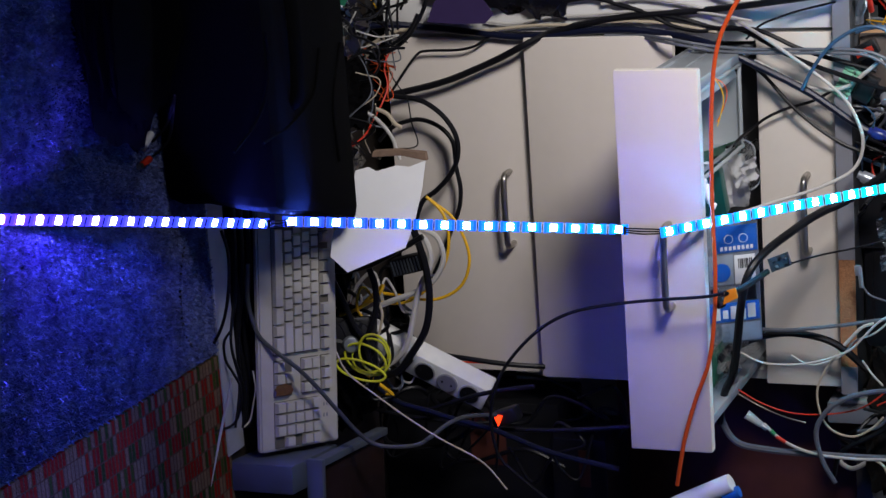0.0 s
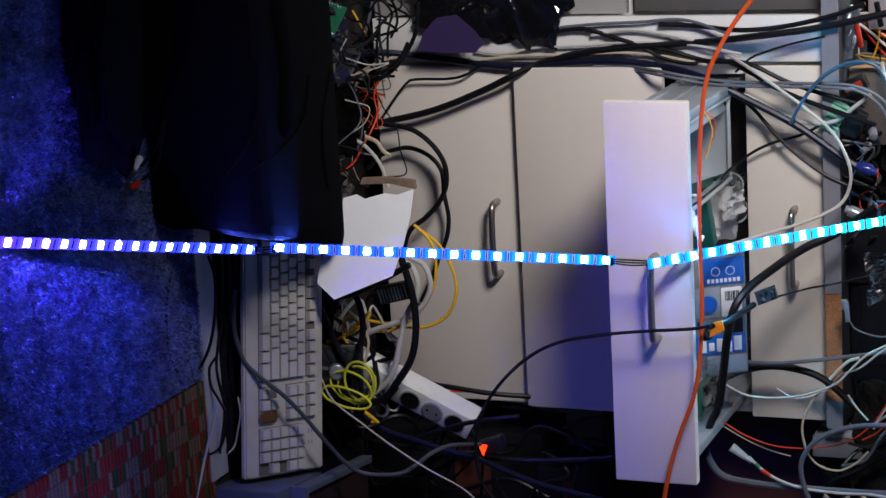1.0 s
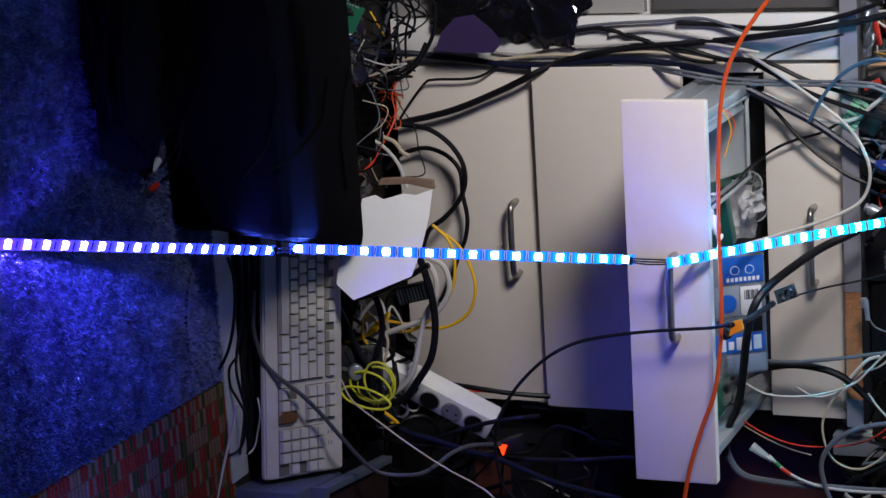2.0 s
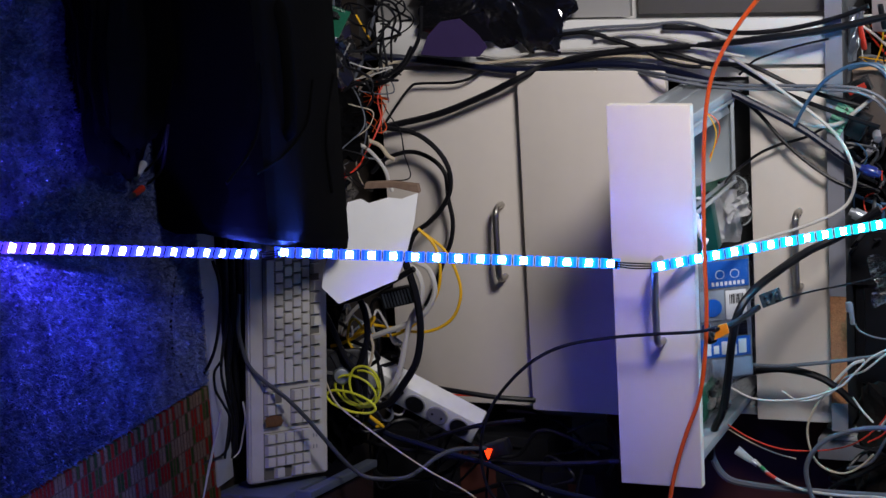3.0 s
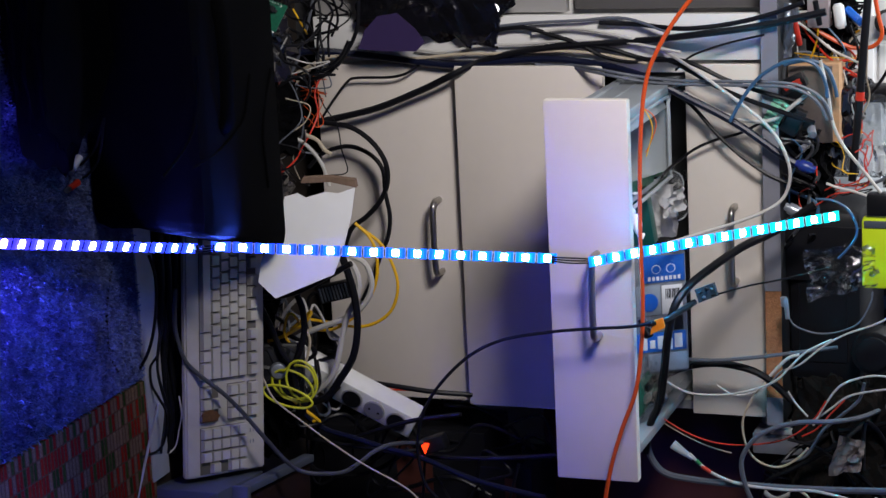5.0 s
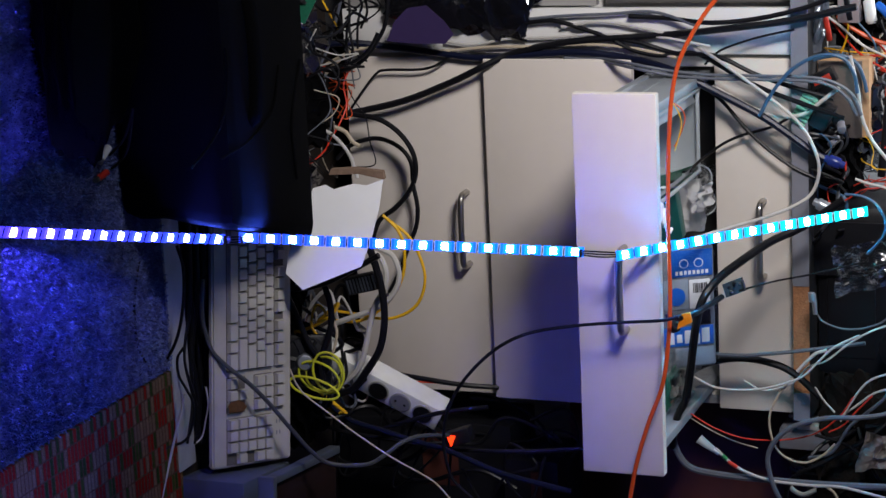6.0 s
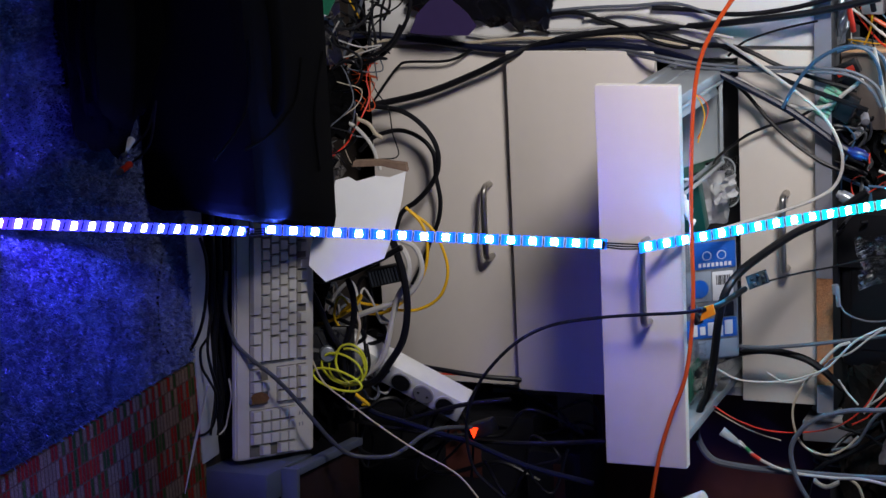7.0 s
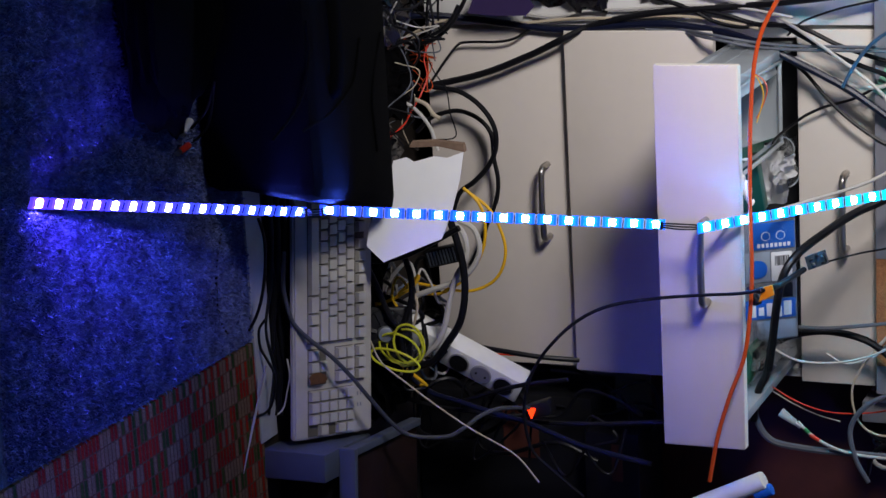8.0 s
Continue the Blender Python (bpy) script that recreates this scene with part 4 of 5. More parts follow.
for k in range(7):
    b = bmesh.new()
    box(b, 0.002 + 0.0075 * k, 0.0075 + 0.0075 * k, 0.0, 0.012, -0.028, -0.001, bevel=0.0012)
    way = part("terminal_way", b, mint, term)
    b = bmesh.new()
    drum(b, 0.0021, 0.002, pose(0.0047 + 0.0075 * k, -0.0006, -0.010, 90, 0, 0), segments=12)
    part("screw", b, solder, way)
for k in range(5):
    b = bmesh.new()
    drum(b, 0.007, 0.022, pose(0.085 + 0.012 * k, 0.0 + 0.01 * (k % 2), 0.905 + 0.012 * (k % 3), 60, 30 * k, 0), segments=18, bevel=0.001)
    solid("capacitor", b, black_plastic if k % 2 else grey_band, "dark round capacitor in the bench clutter", "capacitor", group="capacitors")
# black plug coloured blue for the glow of the light strip on it
glow_tinted_black = material("glow_tinted_black_plug", (0.015, 0.025, 0.16), 0.2, bump=0.02)
for x, y, z, ang in ((0.156, -0.06, 0.929, -70), (0.222, -0.09, 0.916, -65)):
    b = bmesh.new()
    drum(b, 0.0095, 0.020, pose(x, y, z, 0, 90 + ang, 0), segments=24, bevel=0.001)
    drum(b, 0.0062, 0.034, pose(x, y, z, 0, 90 + ang, 0), segments=20, bevel=0.001)
    solid("barrel_plug", b, blue_metal if x > 0.2 else glow_tinted_black, "pale metal barrel connector before the bench edge" if x > 0.2 else "glossy black barrel connector with the strip's blue glow in its colour", "connector", group="barrel connectors")
b = bmesh.new()
drum(b, 0.0055, 0.016, pose(0.376, -0.08, 0.895, 0, 15, 0) @ pose(0, 0, 0, 0, 70, 0), segments=20, bevel=0.001)
drum(b, 0.0040, 0.034, pose(0.388, -0.08, 0.899, 0, 15, 0) @ pose(0, 0, 0, 0, 70, 0), segments=16, bevel=0.001)
solid("aerial_plug", b, blue_metal, "chrome aerial plug at the bench edge", "plug")

# dark filler bundles added among the bench things
for k, (x, y, z, sx, sz) in enumerate(((-0.06, 0.17, 0.930, 0.13, 0.10), (0.10, 0.13, 0.935, 0.16, 0.11), (0.19, 0.10, 0.915, 0.12, 0.07), (0.45, 0.34, 0.98, 0.36, 0.20))):
    crumpled("dark_bundle", (sx, 0.14, sz), black_foil if k % 2 else black_cloth, "dark bundle added to fill the workbench clutter", "pouch", pose(x, y, z), 50 + k, 0.3, 4, 4.0)

for name, x, y, z, r, h, turn, mat, label, cat in (("small_bottle", -0.066, 0.10, 0.959, 0.0095, 0.036, (0, 82, 0), socket_white, "small white bottle lying in the bench clutter", "bottle"),
                                              ("blue_plug", -0.066, 0.11, 0.980, 0.007, 0.030, (20, 40, 0), print_blue, "small blue plug in the bench clutter", "plug"),
                                              ("blue_plug", -0.058, 0.11, 0.988, 0.007, 0.028, (60, 20, 0), print_blue, "small blue plug in the bench clutter", "plug")):
    b = bmesh.new()
    drum(b, r, h, Matrix(), segments=24, bevel=r * 0.2)
    drum(b, r * 0.7, h * 1.15, Matrix(), segments=20, bevel=r * 0.1)
    solid(name, b, mat, label, cat, pose(x, y, z, *turn))
b = bmesh.new()
box(b, -0.105, -0.048, 0.085, 0.12, 0.908, 0.944, bevel=0.002)
solid("small_carton", b, material("mauve_grey_card", (0.26, 0.22, 0.23), 0.8, bump=0.2), "small grey brown carton on the workbench", "carton")
b = bmesh.new()
box(b, 0.080, 0.110, 0.29, 0.33, 0.882, 1.015, bevel=0.004)
solid("battery_charger", b, black_plastic, "black charger standing on the workbench", "charger")

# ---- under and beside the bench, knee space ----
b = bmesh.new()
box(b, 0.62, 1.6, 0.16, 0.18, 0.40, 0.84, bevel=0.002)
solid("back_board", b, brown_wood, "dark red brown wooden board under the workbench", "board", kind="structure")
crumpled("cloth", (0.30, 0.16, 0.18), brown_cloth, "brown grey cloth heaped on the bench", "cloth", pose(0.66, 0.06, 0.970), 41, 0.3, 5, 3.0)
b = bmesh.new()
box(b, 0.0, 0.013, 0.0, 0.06, 0.0, 0.16, bevel=0.002)
solid("metal_bar", b, blue_metal, "pale grey metal bar on the bench", "bar", pose(0.686, 0.085, 0.966))
wb = thing("storage_tin", "pale grey box with a lighter lid under the bench", "box", pose(0.621, 0.0, 0.822))
b = bmesh.new()
box(b, 0.008, 0.045, 0.0, 0.06, 0.0, 0.086, bevel=0.003)
part("body", b, material("dull_grey_plastic", (0.17, 0.165, 0.18), 0.5, bump=0.1), wb)
b = bmesh.new()
box(b, 0.0, 0.0085, -0.002, 0.062, 0.030, 0.084, bevel=0.002)
part("lid", b, material("dull_white_plastic", (0.50, 0.49, 0.48), 0.5, bump=0.05), wb, "dull white lid")
creased_sheet("tissue", [(0.596, -0.09, 0.985), (0.604, -0.085, 1.026), (0.652, -0.095, 1.018), (0.664, -0.10, 0.966)], material("dull_brown_tissue", (0.30, 0.25, 0.23), 0.9, vary=0.2, bump=0.2), "crumpled grey brown tissue under the bench", "tissue", 7.7, 0.014)
tb = thing("white_tube", "white plastic tube with a blue cap", "tube", pose(0.684, -0.30, 0.703, 0, -26, 0))
b = bmesh.new()
drum(b, 0.0150, 0.80, pose(0, 0, -0.37), segments=28, bevel=0.003)
part("tube", b, socket_white, tb)
b = bmesh.new()
drum(b, 0.010, 0.03, pose(0.018, 0.0, 0.02), segments=24, bevel=0.002)
part("cap", b, print_blue, tb, "blue cap")
conn = thing("cable_connector", "translucent plug connector on a white cable", "connector", pose(0.612, -0.16, 0.735, 0, 35, 0))
b = bmesh.new()
drum(b, 0.008, 0.03, pose(0, 0, 0), top=0.005, segments=18, bevel=0.001)
part("shell", b, frosted, conn)
b = bmesh.new()
drum(b, 0.004, 0.012, pose(0, 0, 0.02), segments=12)
part("tip", b, blue_metal, conn)
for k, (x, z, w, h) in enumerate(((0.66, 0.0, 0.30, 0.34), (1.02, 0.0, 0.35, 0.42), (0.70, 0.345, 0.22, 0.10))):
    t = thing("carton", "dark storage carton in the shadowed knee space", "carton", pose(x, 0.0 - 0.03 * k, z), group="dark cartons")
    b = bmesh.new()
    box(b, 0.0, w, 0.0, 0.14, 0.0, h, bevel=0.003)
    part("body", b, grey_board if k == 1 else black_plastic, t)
    b = bmesh.new()
    box(b, 0.02, w * 0.4, -0.001, 0.001, h * 0.5, h * 0.7)
    part("sticker", b, brown_wood, t)

# ---- wall bricks behind the bench ----
b = bmesh.new()
box(b, 0.0, 0.205, 0.0, 0.006, 0.0, 0.062, bevel=0.003)
BRICK = mesh_from(b, "brick", wall_white)
north = bpy.data.objects["wall_north"]
for row in range(12):
    for k in range(10):
        o = new("brick", BRICK)
        o.parent = north
        o.matrix_basis = pose(-0.9 + 0.215 * k + 0.107 * (row % 2), 0.7155, 0.86 + 0.072 * row)

for o in bpy.data.objects:
    if o.type == "MESH" and o.data.materials and o.data.materials[0] is clear:
        o.visible_shadow = False

# ---- cables, wires and cords ----
cable("cable", [(-0.016, -0.060, 0.007), (-0.031, -0.050, 0.070), (-0.021, -0.012, 0.139), (-0.010, -0.012, 0.232), (-0.001, -0.012, 0.316), (-0.007, -0.012, 0.406), (-0.011, -0.012, 0.496), (-0.002, -0.012, 0.578), (0.011, -0.050, 0.660), (0.046, -0.050, 0.734), (0.089, -0.050, 0.816), (0.140, -0.050, 0.889), (0.160, -0.050, 0.924)], 0.0062, cable_navy, "thick navy blue cable running across the drawer fronts", "cable", group="cables across the drawer fronts")
cable("cable", [(0.100, -0.050, 0.039), (0.091, -0.030, 0.096), (0.071, -0.030, 0.182), (0.039, -0.030, 0.267), (0.013, -0.035, 0.324), (-0.005, -0.012, 0.365), (-0.019, -0.012, 0.416), (-0.028, -0.012, 0.467)], 0.006, cable_black, "thick black cable crossing the deep bottom drawer", "cable", group="cables across the drawer fronts")
cable("cable", [(-0.006, -0.012, 0.371), (-0.021, -0.012, 0.427), (-0.029, -0.012, 0.477), (-0.036, -0.012, 0.555), (-0.042, -0.012, 0.652), (-0.056, -0.045, 0.754), (-0.069, -0.045, 0.855), (-0.091, -0.045, 0.962)], 0.0058, cable_black, "thick black cable beside the white cabinet", "cable", group="cables across the drawer fronts")
cable("cable", [(0.096, -0.018, 0.069), (0.058, -0.018, 0.098), (0.027, -0.018, 0.125), (0.020, -0.018, 0.144), (0.019, -0.018, 0.202), (0.013, -0.018, 0.233), (-0.000, -0.012, 0.258), (-0.007, -0.012, 0.284)], 0.0024, cable_black, "thin black lead bent over the bottom drawer", "cable", group="cables across the drawer fronts")
cable("cable", [(0.086, -0.060, 0.045), (0.092, -0.060, 0.098), (0.100, -0.060, 0.145), (0.125, -0.060, 0.182), (0.159, -0.060, 0.204), (0.196, -0.060, 0.206), (0.229, -0.060, 0.190), (0.257, -0.060, 0.163), (0.280, -0.060, 0.133), (0.327, -0.060, 0.114)], 0.0046, cable_black, "black cable hanging in a wide loop before the drawer", "cable", group="cables across the drawer fronts")
cable("cable", [(0.177, -0.030, 0.047), (0.154, -0.030, 0.072), (0.143, -0.030, 0.098), (0.139, -0.030, 0.130), (0.152, -0.030, 0.164), (0.178, -0.030, 0.186), (0.220, -0.030, 0.189), (0.260, -0.030, 0.195), (0.296, -0.030, 0.190), (0.332, -0.030, 0.174), (0.379, -0.030, 0.154), (0.416, -0.030, 0.134)], 0.004, cable_black, "black cable hanging in a loop before the drawer", "cable", group="cables across the drawer fronts")
cable("cable", [(0.008, -0.035, 0.039), (-0.017, -0.035, 0.095), (-0.020, -0.012, 0.138), (-0.015, -0.012, 0.201), (-0.013, -0.012, 0.253), (-0.020, -0.012, 0.336), (-0.021, -0.012, 0.417), (-0.025, -0.012, 0.506), (-0.019, -0.012, 0.584), (-0.004, -0.012, 0.660)], 0.0028, cable_beige, "thin off-white cable beside the white cabinet", "cable", group="cables across the drawer fronts")
cable("cable", [(-0.029, -0.012, 0.254), (-0.024, -0.012, 0.305), (-0.034, -0.012, 0.367), (-0.037, -0.012, 0.447), (-0.042, -0.012, 0.526), (-0.039, -0.012, 0.623), (-0.025, -0.030, 0.722)], 0.0024, cable_white, "thin white cable beside the white cabinet", "cable", group="cables across the drawer fronts")
cable("cable", [(-0.008, -0.012, 0.466), (-0.002, -0.012, 0.525), (0.000, -0.060, 0.596), (0.011, -0.060, 0.662), (0.017, -0.060, 0.728), (0.018, -0.060, 0.802), (0.020, -0.060, 0.892), (0.029, -0.060, 0.932), (0.049, -0.060, 0.959), (0.080, -0.060, 0.972)], 0.0027, cable_grey, "grey twin cable running to the workbench top", "cable", group="cables across the drawer fronts")
cable("cable", [(-0.003, -0.012, 0.466), (0.002, -0.012, 0.525), (0.006, -0.060, 0.596), (0.018, -0.060, 0.662), (0.023, -0.060, 0.728), (0.024, -0.060, 0.801), (0.026, -0.060, 0.892), (0.035, -0.060, 0.928), (0.055, -0.060, 0.952), (0.080, -0.060, 0.965)], 0.0027, cable_grey, "grey twin cable running to the workbench top", "cable", group="cables across the drawer fronts")
cable("cable", [(-0.054, -0.012, 0.463), (-0.063, -0.012, 0.527), (-0.056, -0.012, 0.585), (-0.043, -0.012, 0.642), (-0.024, -0.012, 0.689), (-0.005, -0.070, 0.749), (0.027, -0.070, 0.794), (0.061, -0.070, 0.839), (0.093, -0.070, 0.875), (0.132, -0.070, 0.898), (0.170, -0.070, 0.906), (0.206, -0.070, 0.894), (0.224, -0.090, 0.868), (0.237, -0.120, 0.828), (0.246, -0.160, 0.782), (0.250, -0.220, 0.742), (0.241, -0.330, 0.716), (0.236, -0.400, 0.691)], 0.0028, cable_white, "white cable drooping across the top drawer", "cable", group="cables across the drawer fronts")
cable("cable", [(-0.060, -0.012, 0.393), (-0.065, -0.012, 0.448), (-0.052, -0.012, 0.497), (-0.036, -0.012, 0.546), (-0.017, -0.012, 0.584), (-0.007, -0.012, 0.631), (-0.011, -0.012, 0.689), (0.004, -0.055, 0.746), (0.023, -0.055, 0.777), (0.045, -0.055, 0.827), (0.068, -0.055, 0.891), (0.086, -0.055, 0.944)], 0.004, cable_black, "black cable beside the white cabinet", "cable", group="cables across the drawer fronts")
cable("cable", [(-0.036, -0.012, 0.555), (-0.027, -0.012, 0.603), (-0.011, -0.012, 0.660), (-0.011, -0.040, 0.733), (0.018, -0.040, 0.797), (0.037, -0.040, 0.852), (0.057, -0.040, 0.924)], 0.0038, cable_black, "black cable beside the white cabinet", "cable", group="cables across the drawer fronts")
cable("cable", [(0.005, -0.030, 0.712), (-0.017, -0.030, 0.736), (-0.030, -0.030, 0.768), (-0.041, -0.030, 0.805), (-0.053, -0.030, 0.860)], 0.0019, cable_black, "thin black lead beside the white cabinet", "cable", group="cables across the drawer fronts")
cable("cable", [(-0.072, -0.012, 0.581), (-0.069, -0.012, 0.643), (-0.065, -0.040, 0.725), (-0.071, -0.040, 0.799), (-0.087, -0.040, 0.872), (-0.106, -0.040, 0.926)], 0.004, cable_black, "black cable beside the white cabinet", "cable", group="cables across the drawer fronts")
cable("cable", [(-0.067, -0.012, 0.399), (-0.073, -0.012, 0.469), (-0.076, -0.012, 0.547), (-0.079, -0.012, 0.624), (-0.058, -0.035, 0.705)], 0.0026, cable_grey, "thin grey cable beside the white cabinet", "cable", group="cables across the drawer fronts")
cable("cable", [(0.050, -0.030, 0.722), (0.068, -0.030, 0.743), (0.110, -0.030, 0.779), (0.144, -0.030, 0.816), (0.173, -0.030, 0.857), (0.190, -0.030, 0.893)], 0.0032, cable_black, "black cable crossing the top drawer", "cable", group="cables across the drawer fronts")
cable("cable", [(0.168, -0.100, 0.701), (0.162, -0.060, 0.705), (0.156, -0.022, 0.713), (0.137, -0.022, 0.739), (0.122, -0.022, 0.772), (0.108, -0.022, 0.819), (0.088, -0.022, 0.855)], 0.0024, cable_black, "thin black cable crossing the top drawer", "cable", group="cables across the drawer fronts")
cable("cable", [(0.038, -0.045, 0.728), (0.066, -0.045, 0.779), (0.079, -0.045, 0.808), (0.086, -0.045, 0.843), (0.081, -0.045, 0.878), (0.058, -0.045, 0.909), (0.038, -0.045, 0.934)], 0.0034, cable_white, "white cable hanging in a bow before the top drawer", "cable", group="cables across the drawer fronts")
cable("cable", [(0.081, -0.075, 0.811), (0.051, -0.075, 0.827), (0.019, -0.075, 0.850), (-0.001, -0.075, 0.873), (-0.015, -0.075, 0.900), (-0.019, -0.075, 0.927), (-0.010, -0.075, 0.950), (0.015, -0.075, 0.964), (0.042, -0.075, 0.968)], 0.003, cable_blue, "light blue lead hooked over the workbench edge", "cable", group="cables across the drawer fronts")
cable("extension_cord", [(-0.166, -0.395, 0.837), (-0.127, -0.395, 0.805), (-0.087, -0.395, 0.779), (-0.048, -0.395, 0.761), (-0.002, -0.395, 0.751), (0.066, -0.395, 0.745), (0.151, -0.395, 0.742), (0.220, -0.395, 0.741), (0.298, -0.395, 0.742), (0.369, -0.395, 0.738), (0.441, -0.395, 0.727), (0.505, -0.395, 0.703), (0.570, -0.395, 0.683), (0.645, -0.395, 0.668)], 0.0034, cable_orange, "bright orange cord hanging across the open drawer", "cord")
cable("wire", [(0.004, -0.388, 0.747), (0.018, -0.388, 0.757), (0.037, -0.388, 0.763), (0.058, -0.388, 0.759), (0.080, -0.388, 0.752)], 0.0009, cable_yellow, "thin yellow wire knotted to the orange cord", "wire", group="thin wires")
cable("wire", [(0.006, -0.386, 0.746), (0.016, -0.386, 0.762), (0.032, -0.386, 0.768), (0.057, -0.386, 0.760), (0.074, -0.386, 0.751)], 0.0009, cable_orange, "thin orange wire knotted to the orange cord", "wire", group="thin wires")
cable("sensor_cable", [(0.682, -0.415, 0.468), (0.643, -0.415, 0.418), (0.613, -0.415, 0.386), (0.576, -0.415, 0.375), (0.538, -0.415, 0.374), (0.491, -0.415, 0.386), (0.445, -0.415, 0.414), (0.396, -0.415, 0.464), (0.366, -0.415, 0.520), (0.350, -0.415, 0.594), (0.341, -0.415, 0.665), (0.335, -0.415, 0.727), (0.328, -0.415, 0.760)], 0.0027, cable_black, "dark blue black cable hanging in a bow before the drawers", "cable")
cable("sensor_cable", [(0.334, -0.400, 0.751), (0.333, -0.380, 0.770), (0.333, -0.340, 0.779), (0.329, -0.280, 0.794)], 0.0046, cable_black, "black cable ending in an orange tagged plug", "cable")
cable("cable", [(0.323, -0.260, 0.817), (0.321, -0.200, 0.861), (0.321, -0.150, 0.905), (0.311, -0.100, 0.976)], 0.0016, cable_black, "thin black lead from the small circuit board", "cable")
cable("cable", [(0.209, -0.100, 0.951), (0.251, -0.110, 0.889), (0.272, -0.140, 0.841), (0.293, -0.200, 0.804), (0.311, -0.250, 0.779), (0.337, -0.275, 0.762), (0.382, -0.280, 0.751), (0.440, -0.270, 0.741), (0.506, -0.240, 0.725)], 0.0068, cable_black, "thick black cable hanging before the top drawer", "cable", group="cables across the drawer fronts")
cable("cable", [(0.519, -0.060, 0.686), (0.502, -0.060, 0.720), (0.492, -0.060, 0.773), (0.499, -0.060, 0.829), (0.517, -0.060, 0.866), (0.551, -0.060, 0.903)], 0.0062, cable_black, "thick black cable passing the top drawer", "cable", group="cables across the drawer fronts")
cable("cable", [(0.525, -0.150, 0.710), (0.575, -0.150, 0.682), (0.619, -0.150, 0.679), (0.656, -0.150, 0.702), (0.666, -0.150, 0.751), (0.669, -0.150, 0.826), (0.670, -0.150, 0.900), (0.668, -0.150, 0.990), (0.661, -0.150, 1.132)], 0.0058, cable_grey, "thick blue grey cable curling below the workbench", "cable")
cable("cable", [(0.497, -0.240, 0.725), (0.527, -0.220, 0.714), (0.558, -0.200, 0.697), (0.617, -0.170, 0.680)], 0.0062, cable_black, "thick black cable beside the open drawer", "cable")
cable("cable", [(0.497, -0.160, 0.714), (0.514, -0.160, 0.753), (0.515, -0.160, 0.804), (0.506, -0.160, 0.850), (0.487, -0.160, 0.894), (0.463, -0.160, 0.918), (0.436, -0.160, 0.945), (0.414, -0.160, 0.985)], 0.0019, cable_white, "thin white cable drooping before the top drawer", "cable")
cable("cable", [(0.481, -0.080, 0.719), (0.481, -0.080, 0.777), (0.473, -0.080, 0.843), (0.462, -0.080, 0.908), (0.449, -0.080, 0.981)], 0.0033, cable_grey, "grey cable running to the workbench top", "cable")
cable("wire", [(0.564, -0.140, 0.698), (0.589, -0.140, 0.742), (0.604, -0.140, 0.793), (0.603, -0.140, 0.853), (0.589, -0.140, 0.908), (0.557, -0.140, 0.949), (0.522, -0.140, 0.972)], 0.0013, cable_red, "thin red wire hanging below the workbench", "wire", group="thin wires")
cable("wire", [(0.575, -0.130, 0.695), (0.599, -0.130, 0.739), (0.614, -0.130, 0.776), (0.623, -0.130, 0.814)], 0.0012, cable_beige, "thin beige wire hanging below the workbench", "wire", group="thin wires")
cable("cable", [(0.618, -0.160, 0.751), (0.636, -0.160, 0.769), (0.653, -0.160, 0.796), (0.666, -0.160, 0.838), (0.670, -0.160, 0.902), (0.669, -0.160, 0.956), (0.682, -0.160, 1.028)], 0.0026, cable_white, "white cable with green and red tape bands", "cable")
cable("cable", [(0.629, -0.160, 0.762), (0.636, -0.160, 0.769)], 0.0032, cable_green, "green tape band on the white cable", "tape")
cable("cable", [(0.639, -0.160, 0.771), (0.648, -0.160, 0.786)], 0.0034, cable_red, "red tape band on the white cable", "tape")
cable("cable", [(0.577, -0.100, 0.944), (0.542, -0.100, 0.963), (0.510, -0.100, 0.986), (0.495, -0.100, 1.014), (0.488, -0.100, 1.050), (0.497, -0.100, 1.095), (0.522, -0.100, 1.148)], 0.0019, cable_white, "white cable looping under the workbench top", "cable")
cable("cable", [(0.576, -0.090, 0.938), (0.551, -0.090, 0.970), (0.529, -0.090, 0.998), (0.519, -0.090, 1.030), (0.511, -0.090, 1.075), (0.502, -0.090, 1.147)], 0.0018, cable_white, "white cable under the workbench top", "cable")
cable("wire", [(0.594, -0.110, 0.927), (0.580, -0.110, 0.951), (0.553, -0.110, 0.974), (0.528, -0.110, 0.997)], 0.0014, cable_red, "red wire twisted round a white cable", "wire", group="thin wires")
cable("cable", [(0.651, -0.080, 0.888), (0.638, -0.080, 0.926), (0.593, -0.080, 0.955), (0.567, -0.080, 0.983), (0.536, -0.080, 1.015), (0.507, -0.080, 1.024)], 0.0028, cable_grey, "pale grey cable hanging under the workbench top", "cable")
cable("cable", [(0.709, -0.170, 0.868), (0.672, -0.170, 0.848), (0.624, -0.170, 0.839), (0.589, -0.170, 0.856), (0.565, -0.170, 0.888), (0.551, -0.170, 0.934), (0.546, -0.170, 0.989), (0.565, -0.080, 1.019), (0.584, 0.050, 1.046)], 0.0041, cable_grey, "thick grey cable curling in a loop", "cable")
cable("cable", [(0.494, -0.150, 0.876), (0.524, -0.150, 0.853), (0.563, -0.150, 0.838), (0.606, -0.150, 0.845), (0.629, -0.150, 0.865), (0.635, -0.150, 0.897), (0.620, -0.150, 0.925), (0.600, -0.150, 0.944)], 0.0020, cable_beige, "beige cable curling in a loop", "cable")
cable("cable", [(0.518, -0.100, 0.786), (0.533, -0.100, 0.819), (0.517, -0.100, 0.866), (0.489, -0.100, 0.892), (0.476, -0.100, 0.922), (0.445, -0.100, 0.959), (0.422, -0.100, 0.996), (0.404, -0.100, 1.041), (0.390, -0.100, 1.068)], 0.0017, cable_white, "white cable over the bench edge", "cable")
